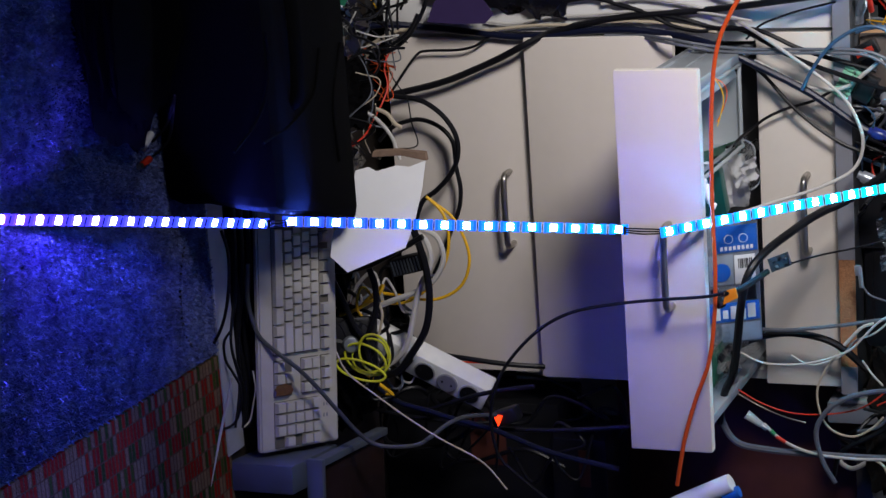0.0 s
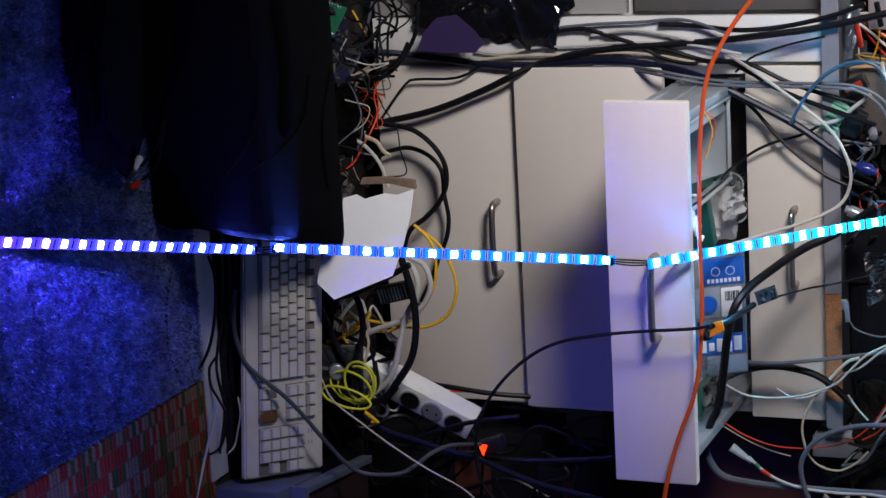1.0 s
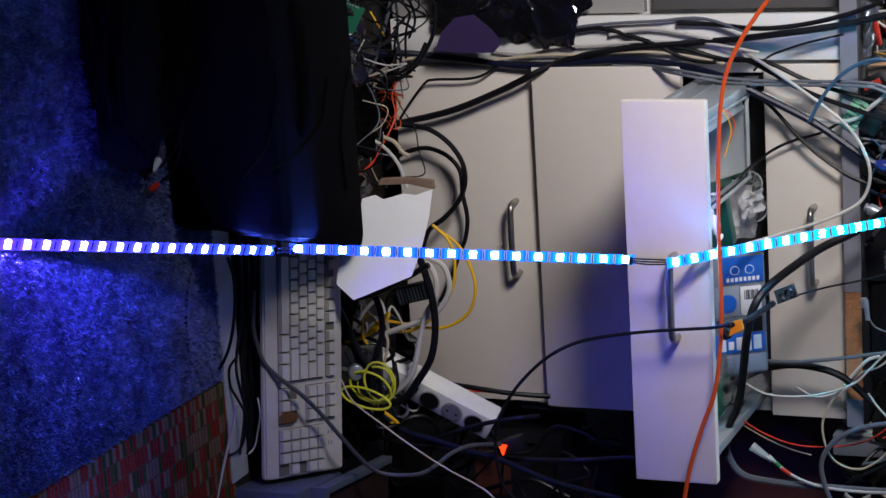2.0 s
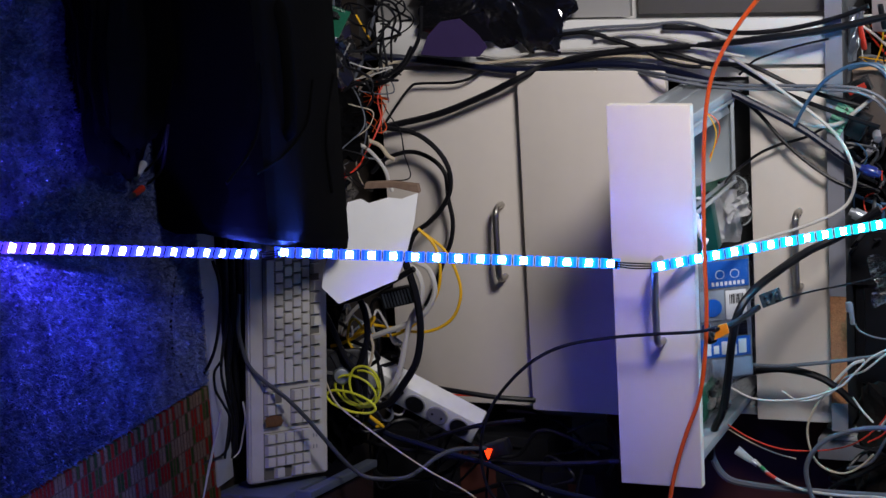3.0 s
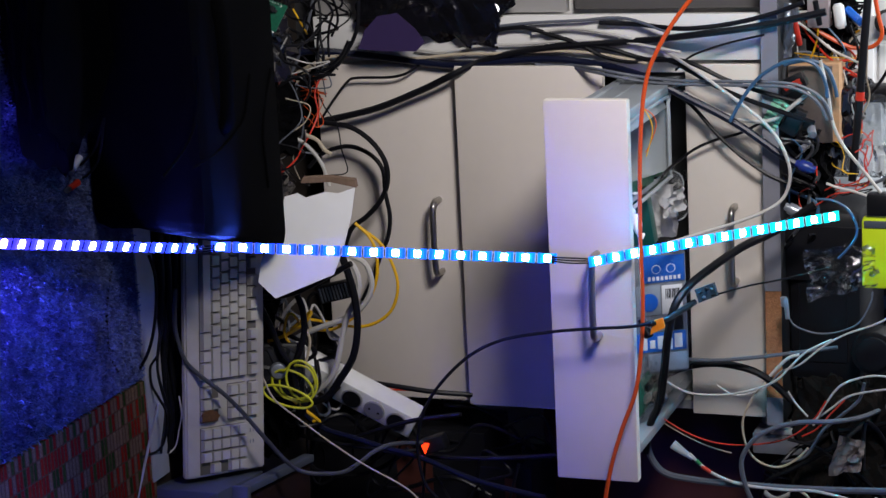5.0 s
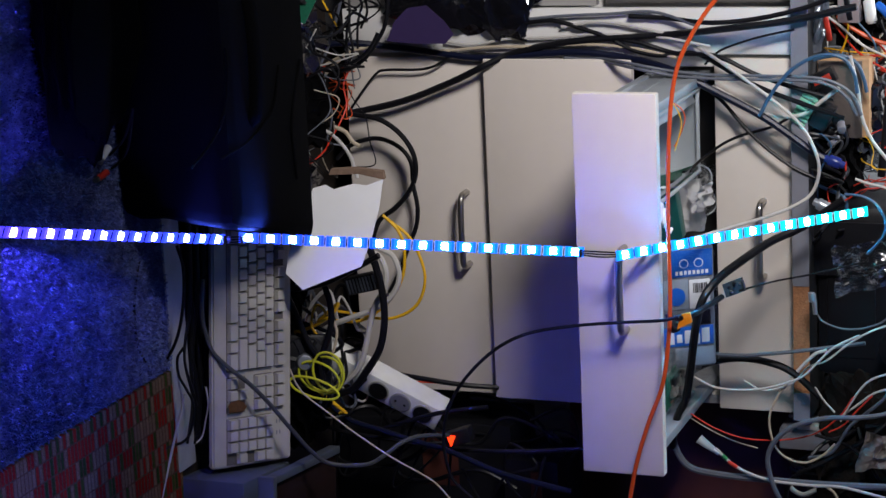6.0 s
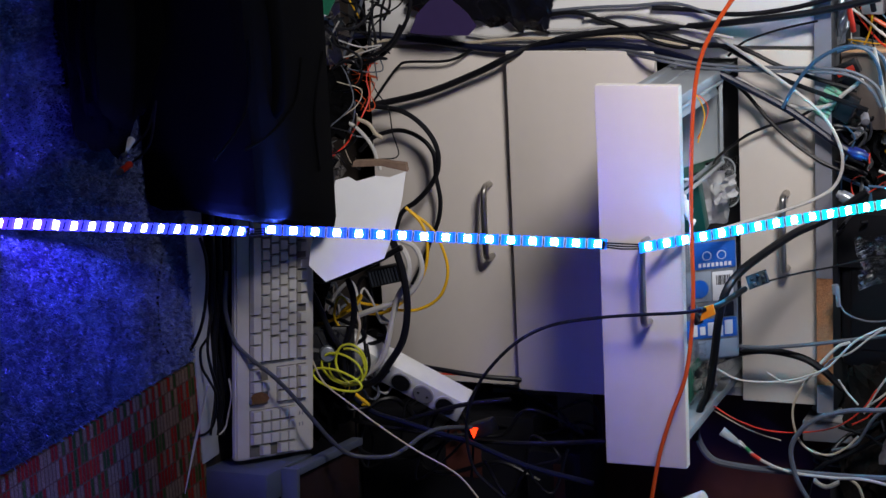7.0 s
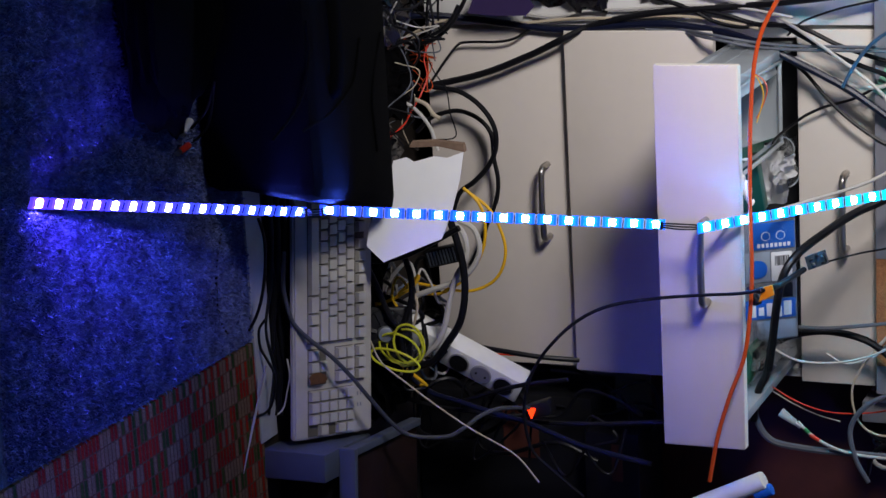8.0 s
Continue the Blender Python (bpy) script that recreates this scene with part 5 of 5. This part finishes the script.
cable("cable", [(0.491, -0.120, 0.878), (0.473, -0.120, 0.894), (0.459, -0.120, 0.909), (0.453, -0.120, 0.926)], 0.0028, cable_white, "frayed white cable end", "cable")
cable("cable", [(0.522, -0.100, 0.903), (0.543, -0.100, 0.917), (0.563, -0.100, 0.935)], 0.0017, cable_white, "short white cable end", "cable")
cable("cable", [(0.403, -0.080, 0.903), (0.417, -0.080, 0.914), (0.427, -0.080, 0.947), (0.423, -0.080, 0.983), (0.407, -0.080, 1.015), (0.374, -0.080, 1.034), (0.355, -0.080, 1.038)], 0.0016, cable_grey, "thin grey aerial lead on the bench", "cable")
cable("cable", [(0.764, 0.000, 0.949), (0.712, 0.000, 0.968), (0.685, 0.000, 1.007), (0.672, 0.000, 1.054), (0.662, 0.000, 1.119)], 0.003, cable_black, "black lead hanging in the dark knee space", "cable")
cable("cable", [(0.611, -0.020, 0.972), (0.603, -0.020, 1.019), (0.588, -0.020, 1.066), (0.571, -0.020, 1.139)], 0.0048, cable_black, "black cable over brown cloth", "cable")
cable("cable", [(0.691, -0.100, 0.920), (0.702, -0.100, 0.934), (0.724, -0.100, 0.943)], 0.0023, cable_beige, "beige cable end under the workbench", "cable")
cable("cable", [(0.269, -0.545, 0.036), (0.324, -0.545, 0.030), (0.360, -0.545, 0.035), (0.387, -0.545, 0.045), (0.411, -0.540, 0.067), (0.440, -0.530, 0.098), (0.477, -0.510, 0.120), (0.520, -0.490, 0.142), (0.569, -0.460, 0.164), (0.594, -0.440, 0.188), (0.598, -0.420, 0.239), (0.587, -0.400, 0.264), (0.573, -0.380, 0.283), (0.568, -0.350, 0.306), (0.580, -0.300, 0.338)], 0.0036, cable_charcoal, "dark grey keyboard lead lying over the keys", "cable")
cable("cable", [(0.443, -0.420, 0.114), (0.481, -0.420, 0.133), (0.516, -0.420, 0.180), (0.548, -0.420, 0.227), (0.582, -0.420, 0.284), (0.609, -0.420, 0.340), (0.627, -0.420, 0.366), (0.662, -0.420, 0.395)], 0.0015, cable_beige, "thin beige cable running over the clutter", "cable")
cable("cable", [(0.529, -0.280, 0.108), (0.550, -0.280, 0.122), (0.574, -0.280, 0.157), (0.586, -0.280, 0.207), (0.601, -0.280, 0.267), (0.614, -0.280, 0.327), (0.647, -0.280, 0.424), (0.668, -0.280, 0.539)], 0.0046, cable_navy, "dark blue cable among the clutter", "cable")
cable("cable", [(0.597, -0.220, 0.045), (0.616, -0.220, 0.118), (0.623, -0.220, 0.202), (0.632, -0.220, 0.304), (0.628, -0.220, 0.424), (0.615, -0.220, 0.543)], 0.004, cable_black, "black cable among the clutter", "cable")
cable("cable", [(0.600, -0.240, 0.190), (0.581, -0.240, 0.243), (0.562, -0.240, 0.305), (0.547, -0.240, 0.386)], 0.004, cable_black, "black cable lying across the socket strip", "cable")
cable("cable", [(0.533, -0.260, 0.151), (0.516, -0.220, 0.162), (0.525, -0.160, 0.173), (0.548, -0.100, 0.201), (0.572, -0.050, 0.266), (0.583, -0.020, 0.328)], 0.0045, cable_black, "black plug lead of the socket strip", "cable")
cable("cable", [(0.575, -0.030, 0.113), (0.578, -0.030, 0.161), (0.578, -0.030, 0.226), (0.577, -0.030, 0.279)], 0.0016, cable_red, "thin red lead behind the socket strip", "cable")
cable("cable", [(0.281, -0.250, 0.210), (0.293, -0.250, 0.234), (0.321, -0.250, 0.244), (0.345, -0.250, 0.239), (0.370, -0.250, 0.221), (0.389, -0.250, 0.190), (0.402, -0.250, 0.156), (0.417, -0.250, 0.119), (0.440, -0.250, 0.079)], 0.0048, cable_white, "white cable bent behind the card", "cable")
cable("cable", [(0.284, -0.260, 0.197), (0.294, -0.260, 0.216), (0.319, -0.260, 0.225), (0.348, -0.260, 0.220), (0.378, -0.260, 0.202), (0.423, -0.260, 0.188), (0.472, -0.260, 0.174), (0.501, -0.260, 0.154), (0.528, -0.260, 0.115)], 0.005, cable_white, "white cable hanging behind the card", "cable")
cable("cable", [(0.263, -0.280, 0.203), (0.305, -0.280, 0.216), (0.348, -0.280, 0.225), (0.396, -0.280, 0.226), (0.445, -0.280, 0.215), (0.485, -0.280, 0.189), (0.518, -0.280, 0.161), (0.534, -0.280, 0.118)], 0.0064, cable_black, "thick black cable hanging behind the card", "cable")
cable("cable", [(0.316, -0.370, 0.082), (0.324, -0.370, 0.112), (0.313, -0.370, 0.163), (0.288, -0.370, 0.214), (0.263, -0.370, 0.260)], 0.005, cable_black, "black cable under the card", "cable")
cable("cable", [(0.326, -0.340, 0.149), (0.354, -0.340, 0.157), (0.392, -0.340, 0.156), (0.432, -0.340, 0.141), (0.462, -0.340, 0.119)], 0.0055, cable_black, "black cable under the card", "cable")
cable("cable", [(0.314, -0.360, 0.078), (0.370, -0.360, 0.104), (0.417, -0.360, 0.123), (0.445, -0.360, 0.141), (0.493, -0.360, 0.146)], 0.005, cable_black, "black cable beside the fan", "cable")
cable("cable", [(0.232, -0.220, 0.208), (0.256, -0.220, 0.233), (0.285, -0.220, 0.243), (0.324, -0.220, 0.241), (0.358, -0.220, 0.227), (0.389, -0.220, 0.201), (0.411, -0.220, 0.169), (0.419, -0.220, 0.142), (0.417, -0.220, 0.113)], 0.0027, cable_yellow, "yellow network cable in a loose loop", "cable", group="yellow cable loops")
cable("cable", [(0.242, -0.200, 0.206), (0.269, -0.200, 0.242), (0.299, -0.200, 0.260), (0.337, -0.200, 0.270), (0.372, -0.200, 0.263), (0.397, -0.200, 0.244), (0.413, -0.200, 0.212), (0.416, -0.200, 0.181), (0.411, -0.200, 0.145), (0.406, -0.200, 0.098)], 0.0027, cable_yellow, "yellow network cable in a loose loop", "cable", group="yellow cable loops")
cable("cable", [(0.416, -0.330, 0.128), (0.397, -0.330, 0.117), (0.368, -0.330, 0.123), (0.362, -0.330, 0.134), (0.378, -0.330, 0.146)], 0.0022, cable_yellow, "short yellow lead beside the fan", "cable", group="yellow cable loops")
cable("cable", [(0.392, -0.300, 0.142), (0.413, -0.300, 0.148), (0.435, -0.300, 0.144), (0.463, -0.300, 0.134)], 0.0024, cable_beige, "off-white lead beside the fan", "cable")
cable("wire_coil", [(0.467, -0.360, 0.180), (0.488, -0.360, 0.169), (0.498, -0.360, 0.145), (0.491, -0.360, 0.123), (0.471, -0.360, 0.115), (0.450, -0.360, 0.126), (0.440, -0.360, 0.150), (0.447, -0.360, 0.172), (0.467, -0.360, 0.180)], 0.0021, cable_lime, "coiled lime yellow wire beside the fan", "wire", group="lime wire coil")
cable("wire_coil", [(0.501, -0.366, 0.149), (0.491, -0.366, 0.121), (0.471, -0.366, 0.106), (0.453, -0.366, 0.111), (0.447, -0.366, 0.134), (0.457, -0.366, 0.162), (0.477, -0.366, 0.177), (0.495, -0.366, 0.172), (0.501, -0.366, 0.149)], 0.0021, cable_lime, "coiled lime yellow wire beside the fan", "wire", group="lime wire coil")
cable("wire_coil", [(0.495, -0.372, 0.158), (0.481, -0.372, 0.140), (0.456, -0.372, 0.134), (0.434, -0.372, 0.144), (0.429, -0.372, 0.164), (0.442, -0.372, 0.182), (0.467, -0.372, 0.188), (0.489, -0.372, 0.178), (0.495, -0.372, 0.158)], 0.0021, cable_lime, "coiled lime yellow wire beside the fan", "wire", group="lime wire coil")
cable("wire_coil", [(0.480, -0.378, 0.092), (0.471, -0.378, 0.104), (0.472, -0.378, 0.135), (0.483, -0.378, 0.166), (0.497, -0.378, 0.180), (0.506, -0.378, 0.167), (0.505, -0.378, 0.136), (0.494, -0.378, 0.105), (0.480, -0.378, 0.092)], 0.0021, cable_lime, "coiled lime yellow wire beside the fan", "wire", group="lime wire coil")
cable("cable", [(0.088, -0.220, 0.102), (0.096, -0.220, 0.122), (0.113, -0.220, 0.141), (0.135, -0.220, 0.156), (0.157, -0.220, 0.162), (0.170, -0.220, 0.166)], 0.0032, cable_white, "white cable bowed above the white card", "cable")
cable("cable", [(0.088, -0.200, 0.121), (0.097, -0.200, 0.141), (0.113, -0.200, 0.153), (0.120, -0.200, 0.165)], 0.0036, cable_beige, "beige cable end above the white card", "cable")
cable("cable", [(-0.017, -0.140, 0.045), (0.002, -0.140, 0.085), (0.000, -0.140, 0.127), (-0.020, -0.140, 0.159), (-0.045, -0.140, 0.180), (-0.081, -0.140, 0.199), (-0.128, -0.140, 0.205)], 0.0036, cable_black, "black cable drooping beside the bag", "cable")
cable("cable", [(-0.001, -0.150, 0.059), (-0.003, -0.150, 0.101), (-0.015, -0.150, 0.143), (-0.035, -0.150, 0.170), (-0.062, -0.150, 0.187)], 0.0032, cable_black, "black cable drooping beside the bag", "cable")
cable("cable", [(-0.132, -0.160, 0.132), (-0.099, -0.160, 0.122), (-0.066, -0.160, 0.109), (-0.033, -0.160, 0.097), (-0.004, -0.160, 0.079)], 0.003, cable_grey, "grey cable hanging beside the bag", "cable")
cable("cable", [(-0.137, -0.200, 0.071), (-0.104, -0.200, 0.076), (-0.071, -0.200, 0.088), (-0.053, -0.200, 0.091), (-0.022, -0.200, 0.072)], 0.0026, cable_white, "white cable hanging beside the bag", "cable")
cable("cable", [(-0.119, -0.170, 0.099), (-0.097, -0.170, 0.111), (-0.081, -0.170, 0.120), (-0.067, -0.170, 0.126)], 0.0016, cable_yellow, "thin yellow wire hanging beside the bag", "cable")
cable("cable", [(0.041, -0.120, 0.053), (0.017, -0.120, 0.070), (-0.010, -0.120, 0.099), (-0.029, -0.120, 0.131), (-0.033, -0.120, 0.162)], 0.003, cable_beige, "off-white cable beside the bag", "cable")
cable("cable", [(0.160, -0.550, 0.020), (0.250, -0.550, 0.017), (0.323, -0.550, 0.009), (0.391, -0.573, 0.006), (0.471, -0.550, 0.008), (0.537, -0.550, 0.010)], 0.0046, cable_black, "black cable beside the keyboard", "cable", group="cables beside the keyboard")
cable("cable", [(0.161, -0.544, 0.022), (0.252, -0.544, 0.008), (0.325, -0.544, 0.012), (0.399, -0.544, 0.006), (0.473, -0.544, 0.012), (0.535, -0.557, 0.006)], 0.0046, cable_black, "black cable beside the keyboard", "cable", group="cables beside the keyboard")
cable("cable", [(0.163, -0.538, 0.025), (0.253, -0.538, 0.023), (0.326, -0.538, 0.014), (0.397, -0.551, 0.006), (0.471, -0.550, 0.006), (0.538, -0.546, 0.006)], 0.0046, cable_black, "black cable beside the keyboard", "cable", group="cables beside the keyboard")
cable("cable", [(0.164, -0.532, 0.028), (0.255, -0.532, 0.014), (0.328, -0.532, 0.017), (0.402, -0.532, 0.012), (0.477, -0.532, 0.014), (0.540, -0.542, 0.006)], 0.0046, cable_black, "black cable beside the keyboard", "cable", group="cables beside the keyboard")
cable("cable", [(0.165, -0.526, 0.031), (0.256, -0.526, 0.028), (0.329, -0.526, 0.020), (0.403, -0.528, 0.006), (0.479, -0.526, 0.007), (0.545, -0.526, 0.009)], 0.0046, cable_black, "black cable beside the keyboard", "cable", group="cables beside the keyboard")
cable("cable", [(0.166, -0.520, 0.032), (0.258, -0.520, 0.018), (0.331, -0.520, 0.022), (0.405, -0.520, 0.016), (0.476, -0.535, 0.006), (0.534, -0.561, 0.006)], 0.0046, cable_black, "black cable beside the keyboard", "cable", group="cables beside the keyboard")
cable("cable", [(0.168, -0.514, 0.035), (0.259, -0.514, 0.033), (0.332, -0.514, 0.025), (0.407, -0.514, 0.009), (0.483, -0.514, 0.008), (0.549, -0.514, 0.011)], 0.0046, cable_black, "black cable beside the keyboard", "cable", group="cables beside the keyboard")
cable("cable", [(0.168, -0.518, 0.006), (0.252, -0.545, 0.006), (0.327, -0.538, 0.006), (0.397, -0.549, 0.006), (0.469, -0.559, 0.006), (0.526, -0.585, 0.006)], 0.0046, cable_black, "black cable beside the keyboard", "cable", group="cables beside the keyboard")
cable("cable", [(0.171, -0.502, 0.009), (0.262, -0.502, 0.007), (0.333, -0.516, 0.006), (0.399, -0.545, 0.006), (0.484, -0.510, 0.006), (0.552, -0.506, 0.006)], 0.0046, cable_black, "black cable beside the keyboard", "cable", group="cables beside the keyboard")
cable("cable", [(0.187, -0.668, 0.004), (0.232, -0.697, 0.004), (0.289, -0.711, 0.004), (0.344, -0.703, 0.004), (0.377, -0.666, 0.004), (0.377, -0.625, 0.005), (0.338, -0.625, 0.028), (0.284, -0.625, 0.042), (0.231, -0.625, 0.046), (0.196, -0.625, 0.038)], 0.0026, cable_black, "black cable looped over the carpet edge", "cable")
cable("cable", [(0.364, -0.600, 0.023), (0.382, -0.600, 0.011), (0.410, -0.600, 0.011), (0.429, -0.600, 0.021), (0.454, -0.600, 0.032), (0.492, -0.600, 0.027), (0.516, -0.600, 0.012), (0.514, -0.649, 0.003), (0.525, -0.697, 0.003), (0.568, -0.718, 0.003)], 0.0022, cable_black, "thin black lead on the batten", "cable")
cable("rod", [(0.428, -0.630, 0.036), (0.511, -0.630, 0.009), (0.592, -0.674, 0.003)], 0.0022, cable_white, "thin white plastic rod leaning over the batten", "rod")
cable("wire", [(0.442, -0.550, 0.030), (0.470, -0.550, 0.032), (0.498, -0.550, 0.025), (0.527, -0.550, 0.015), (0.538, -0.575, 0.002)], 0.0014, cable_white, "black and white twisted wire beside the keyboard", "wire", group="thin wires")
cable("strap_cord", [(-0.121, -0.738, 0.200), (-0.073, -0.739, 0.200), (-0.025, -0.763, 0.200), (0.002, -0.802, 0.200), (0.026, -0.868, 0.200)], 0.0022, black_cloth, "dark cord hanging over the black bag", "cord", group="cords on the bag")
cable("strap_cord", [(-0.071, -0.568, 0.200), (-0.016, -0.593, 0.200), (0.005, -0.628, 0.200), (0.023, -0.693, 0.200), (0.031, -0.777, 0.200)], 0.0022, black_cloth, "dark cord hanging over the black bag", "cord", group="cords on the bag")
cable("strap_cord", [(-0.068, -0.491, 0.200), (-0.021, -0.520, 0.200), (0.028, -0.536, 0.200), (0.072, -0.533, 0.200), (0.108, -0.529, 0.200)], 0.0022, black_cloth, "dark cord hanging over the black bag", "cord", group="cords on the bag")
cable("lead", [(-0.034, -0.750, 0.052), (0.007, -0.750, 0.035), (0.026, -0.750, 0.017), (0.036, -0.750, 0.005)], 0.002, cable_black, "thin black lead with two plugs on the carpet", "cable")
cable("lead", [(-0.034, -0.750, 0.052), (0.024, -0.750, 0.038), (0.047, -0.750, 0.019), (0.056, -0.750, 0.003)], 0.002, cable_black, "thin black lead with two plugs on the carpet", "cable")
cable("cable", [(-0.007, 0.000, 0.944), (0.048, 0.000, 0.956), (0.094, 0.000, 0.963), (0.131, 0.000, 0.979), (0.163, 0.000, 1.004), (0.186, 0.000, 1.022), (0.209, 0.000, 1.040)], 0.0028, cable_white, "white cable hanging from the bench clutter", "cable")
cable("cable", [(0.191, -0.020, 0.955), (0.198, -0.020, 0.975), (0.203, -0.020, 0.998), (0.210, -0.020, 1.020)], 0.0022, cable_white, "white braided cable on the bench", "cable")
cable("cable", [(-0.095, 0.100, 1.017), (-0.063, 0.100, 1.023), (-0.035, 0.100, 1.028), (-0.016, 0.100, 1.014), (-0.013, 0.100, 0.984), (-0.023, 0.100, 0.956), (-0.042, 0.100, 0.924), (-0.059, 0.100, 0.905)], 0.0036, cable_orange, "orange cord looped over the bench clutter", "cord")
cable("cable", [(-0.036, 0.200, 1.016), (-0.012, 0.200, 1.027), (0.017, 0.200, 1.030), (0.041, 0.200, 1.021), (0.065, 0.200, 1.006), (0.080, 0.200, 0.992)], 0.0028, cable_black, "black lead over the bench clutter", "cable")
cable("cable", [(0.157, 0.120, 1.069), (0.176, 0.120, 1.055), (0.200, 0.120, 1.041), (0.215, 0.120, 1.018), (0.223, 0.120, 0.990)], 0.003, cable_grey, "grey cable on the bench", "cable")
cable("cable", [(0.200, -0.100, 0.952), (0.202, -0.100, 0.979), (0.214, -0.100, 1.001), (0.238, -0.100, 1.015), (0.260, -0.100, 1.015), (0.281, -0.100, 1.001), (0.296, -0.100, 0.987)], 0.0022, cable_blue, "thin blue lead from the light strip", "cable")
cable("cable", [(0.005, 0.020, 0.877), (-0.002, 0.020, 0.900), (-0.004, 0.020, 0.928), (0.009, 0.020, 0.951), (0.033, 0.020, 0.962), (0.056, 0.020, 0.967)], 0.0032, cable_blue, "light blue cable on the bench", "cable")


def tangle(count, low, high, thin, thick, where, choices):
    """Loose wires wandering inside a box of space."""
    low, high = Vector(low), Vector(high)
    size = high - low
    rng = random.Random(count * 31 + len(where))
    for _ in range(count):
        mat, colour = rng.choice(choices)
        q = Vector([low[i] + rng.random() * size[i] for i in range(3)])
        step = rng.uniform(0.14, 0.32) * max(size.x, size.z)
        way, line = Vector((rng.uniform(-1, 1), rng.uniform(-0.3, 0.3), rng.uniform(-1, 1))).normalized(), []
        for _ in range(rng.randint(6, 10)):
            line.append(q.copy())
            way = (way + 0.75 * Vector((rng.uniform(-1, 1), rng.uniform(-0.4, 0.4), rng.uniform(-1, 1)))).normalized()
            q = q + way * step
            for i in range(3):
                if not low[i] <= q[i] <= high[i]:
                    way[i] = -way[i]
                    q[i] = min(max(q[i], low[i]), high[i])
        cable("wire", line, rng.uniform(thin, thick), mat, f"{colour} wire tangled {where}", "wire", "tangled wires")


tangle(15, (-0.141, -0.34, 0.084), (-0.015, -0.12, 0.186), 0.001, 0.0024, "beside the bag", [(cable_black, "black"), (cable_black, "black"), (cable_black, "black"), (cable_black, "black"), (cable_black, "black"), (cable_black, "black"), (cable_black, "black"), (cable_black, "black"), (cable_black, "black"), (cable_black, "black"), (cable_black, "black"), (cable_black, "black"), (cable_black, "black"), (cable_black, "black"), (cable_black, "black"), (cable_white, "white"), (cable_black, "black"), (cable_red, "red"), (cable_beige, "beige"), (cable_grey, "grey"), (cable_black, "black")])
tangle(9, (-0.015, -0.3, 0.082), (0.176, -0.1, 0.151), 0.001, 0.0024, "beside the bag", [(cable_black, "black"), (cable_black, "black"), (cable_black, "black"), (cable_black, "black"), (cable_black, "black"), (cable_black, "black"), (cable_black, "black"), (cable_black, "black"), (cable_black, "black"), (cable_black, "black"), (cable_black, "black"), (cable_black, "black"), (cable_white, "white"), (cable_black, "black"), (cable_red, "red"), (cable_beige, "beige"), (cable_grey, "grey"), (cable_black, "black")])
tangle(18, (0.366, -0.32, 0.035), (0.559, -0.16, 0.152), 0.002, 0.0042, "under the card", [(cable_black, "black"), (cable_black, "black"), (cable_black, "black"), (cable_black, "black"), (cable_white, "white"), (cable_black, "black"), (cable_red, "red"), (cable_beige, "beige"), (cable_grey, "grey"), (cable_black, "black"), (cable_yellow, "yellow")])
tangle(7, (-0.001, -0.14, 0.049), (0.092, -0.08, 0.119), 0.0006, 0.0009, "below the bottom drawer", [(cable_orange, "orange")])
tangle(10, (0.622, -0.3, 0.045), (0.738, 0.05, 0.459), 0.002, 0.005, "in the dark knee space", [(cable_black, "black")])
tangle(13, (0.119, 0.0, 0.906), (0.241, 0.12, 1.017), 0.0007, 0.0013, "on the workbench", [(cable_red, "red"), (cable_red, "red"), (cable_red, "red"), (cable_black, "black"), (cable_black, "black"), (cable_white, "white"), (cable_yellow, "yellow")])
tangle(30, (-0.076, 0.09, 0.880), (0.151, 0.2, 0.991), 0.001, 0.0028, "on the workbench", [(cable_black, "black"), (cable_white, "white"), (cable_black, "black"), (cable_white, "white"), (cable_black, "black"), (cable_white, "white"), (cable_black, "black"), (cable_red, "red"), (cable_beige, "beige"), (cable_grey, "grey"), (cable_black, "black"), (cable_yellow, "yellow"), (cable_blue, "blue")])
tangle(10, (0.117, -0.02, 0.877), (0.306, 0.05, 0.931), 0.0015, 0.004, "on the workbench edge", [(cable_black, "black"), (cable_black, "black"), (cable_black, "black"), (cable_charcoal, "dark grey"), (cable_blue, "blue")])
tangle(14, (0.588, -0.05, 0.830), (0.763, 0.1, 1.086), 0.0018, 0.005, "under the workbench", [(cable_black, "black"), (cable_black, "black"), (cable_black, "black"), (cable_black, "black"), (cable_grey, "grey"), (cable_white, "white")])
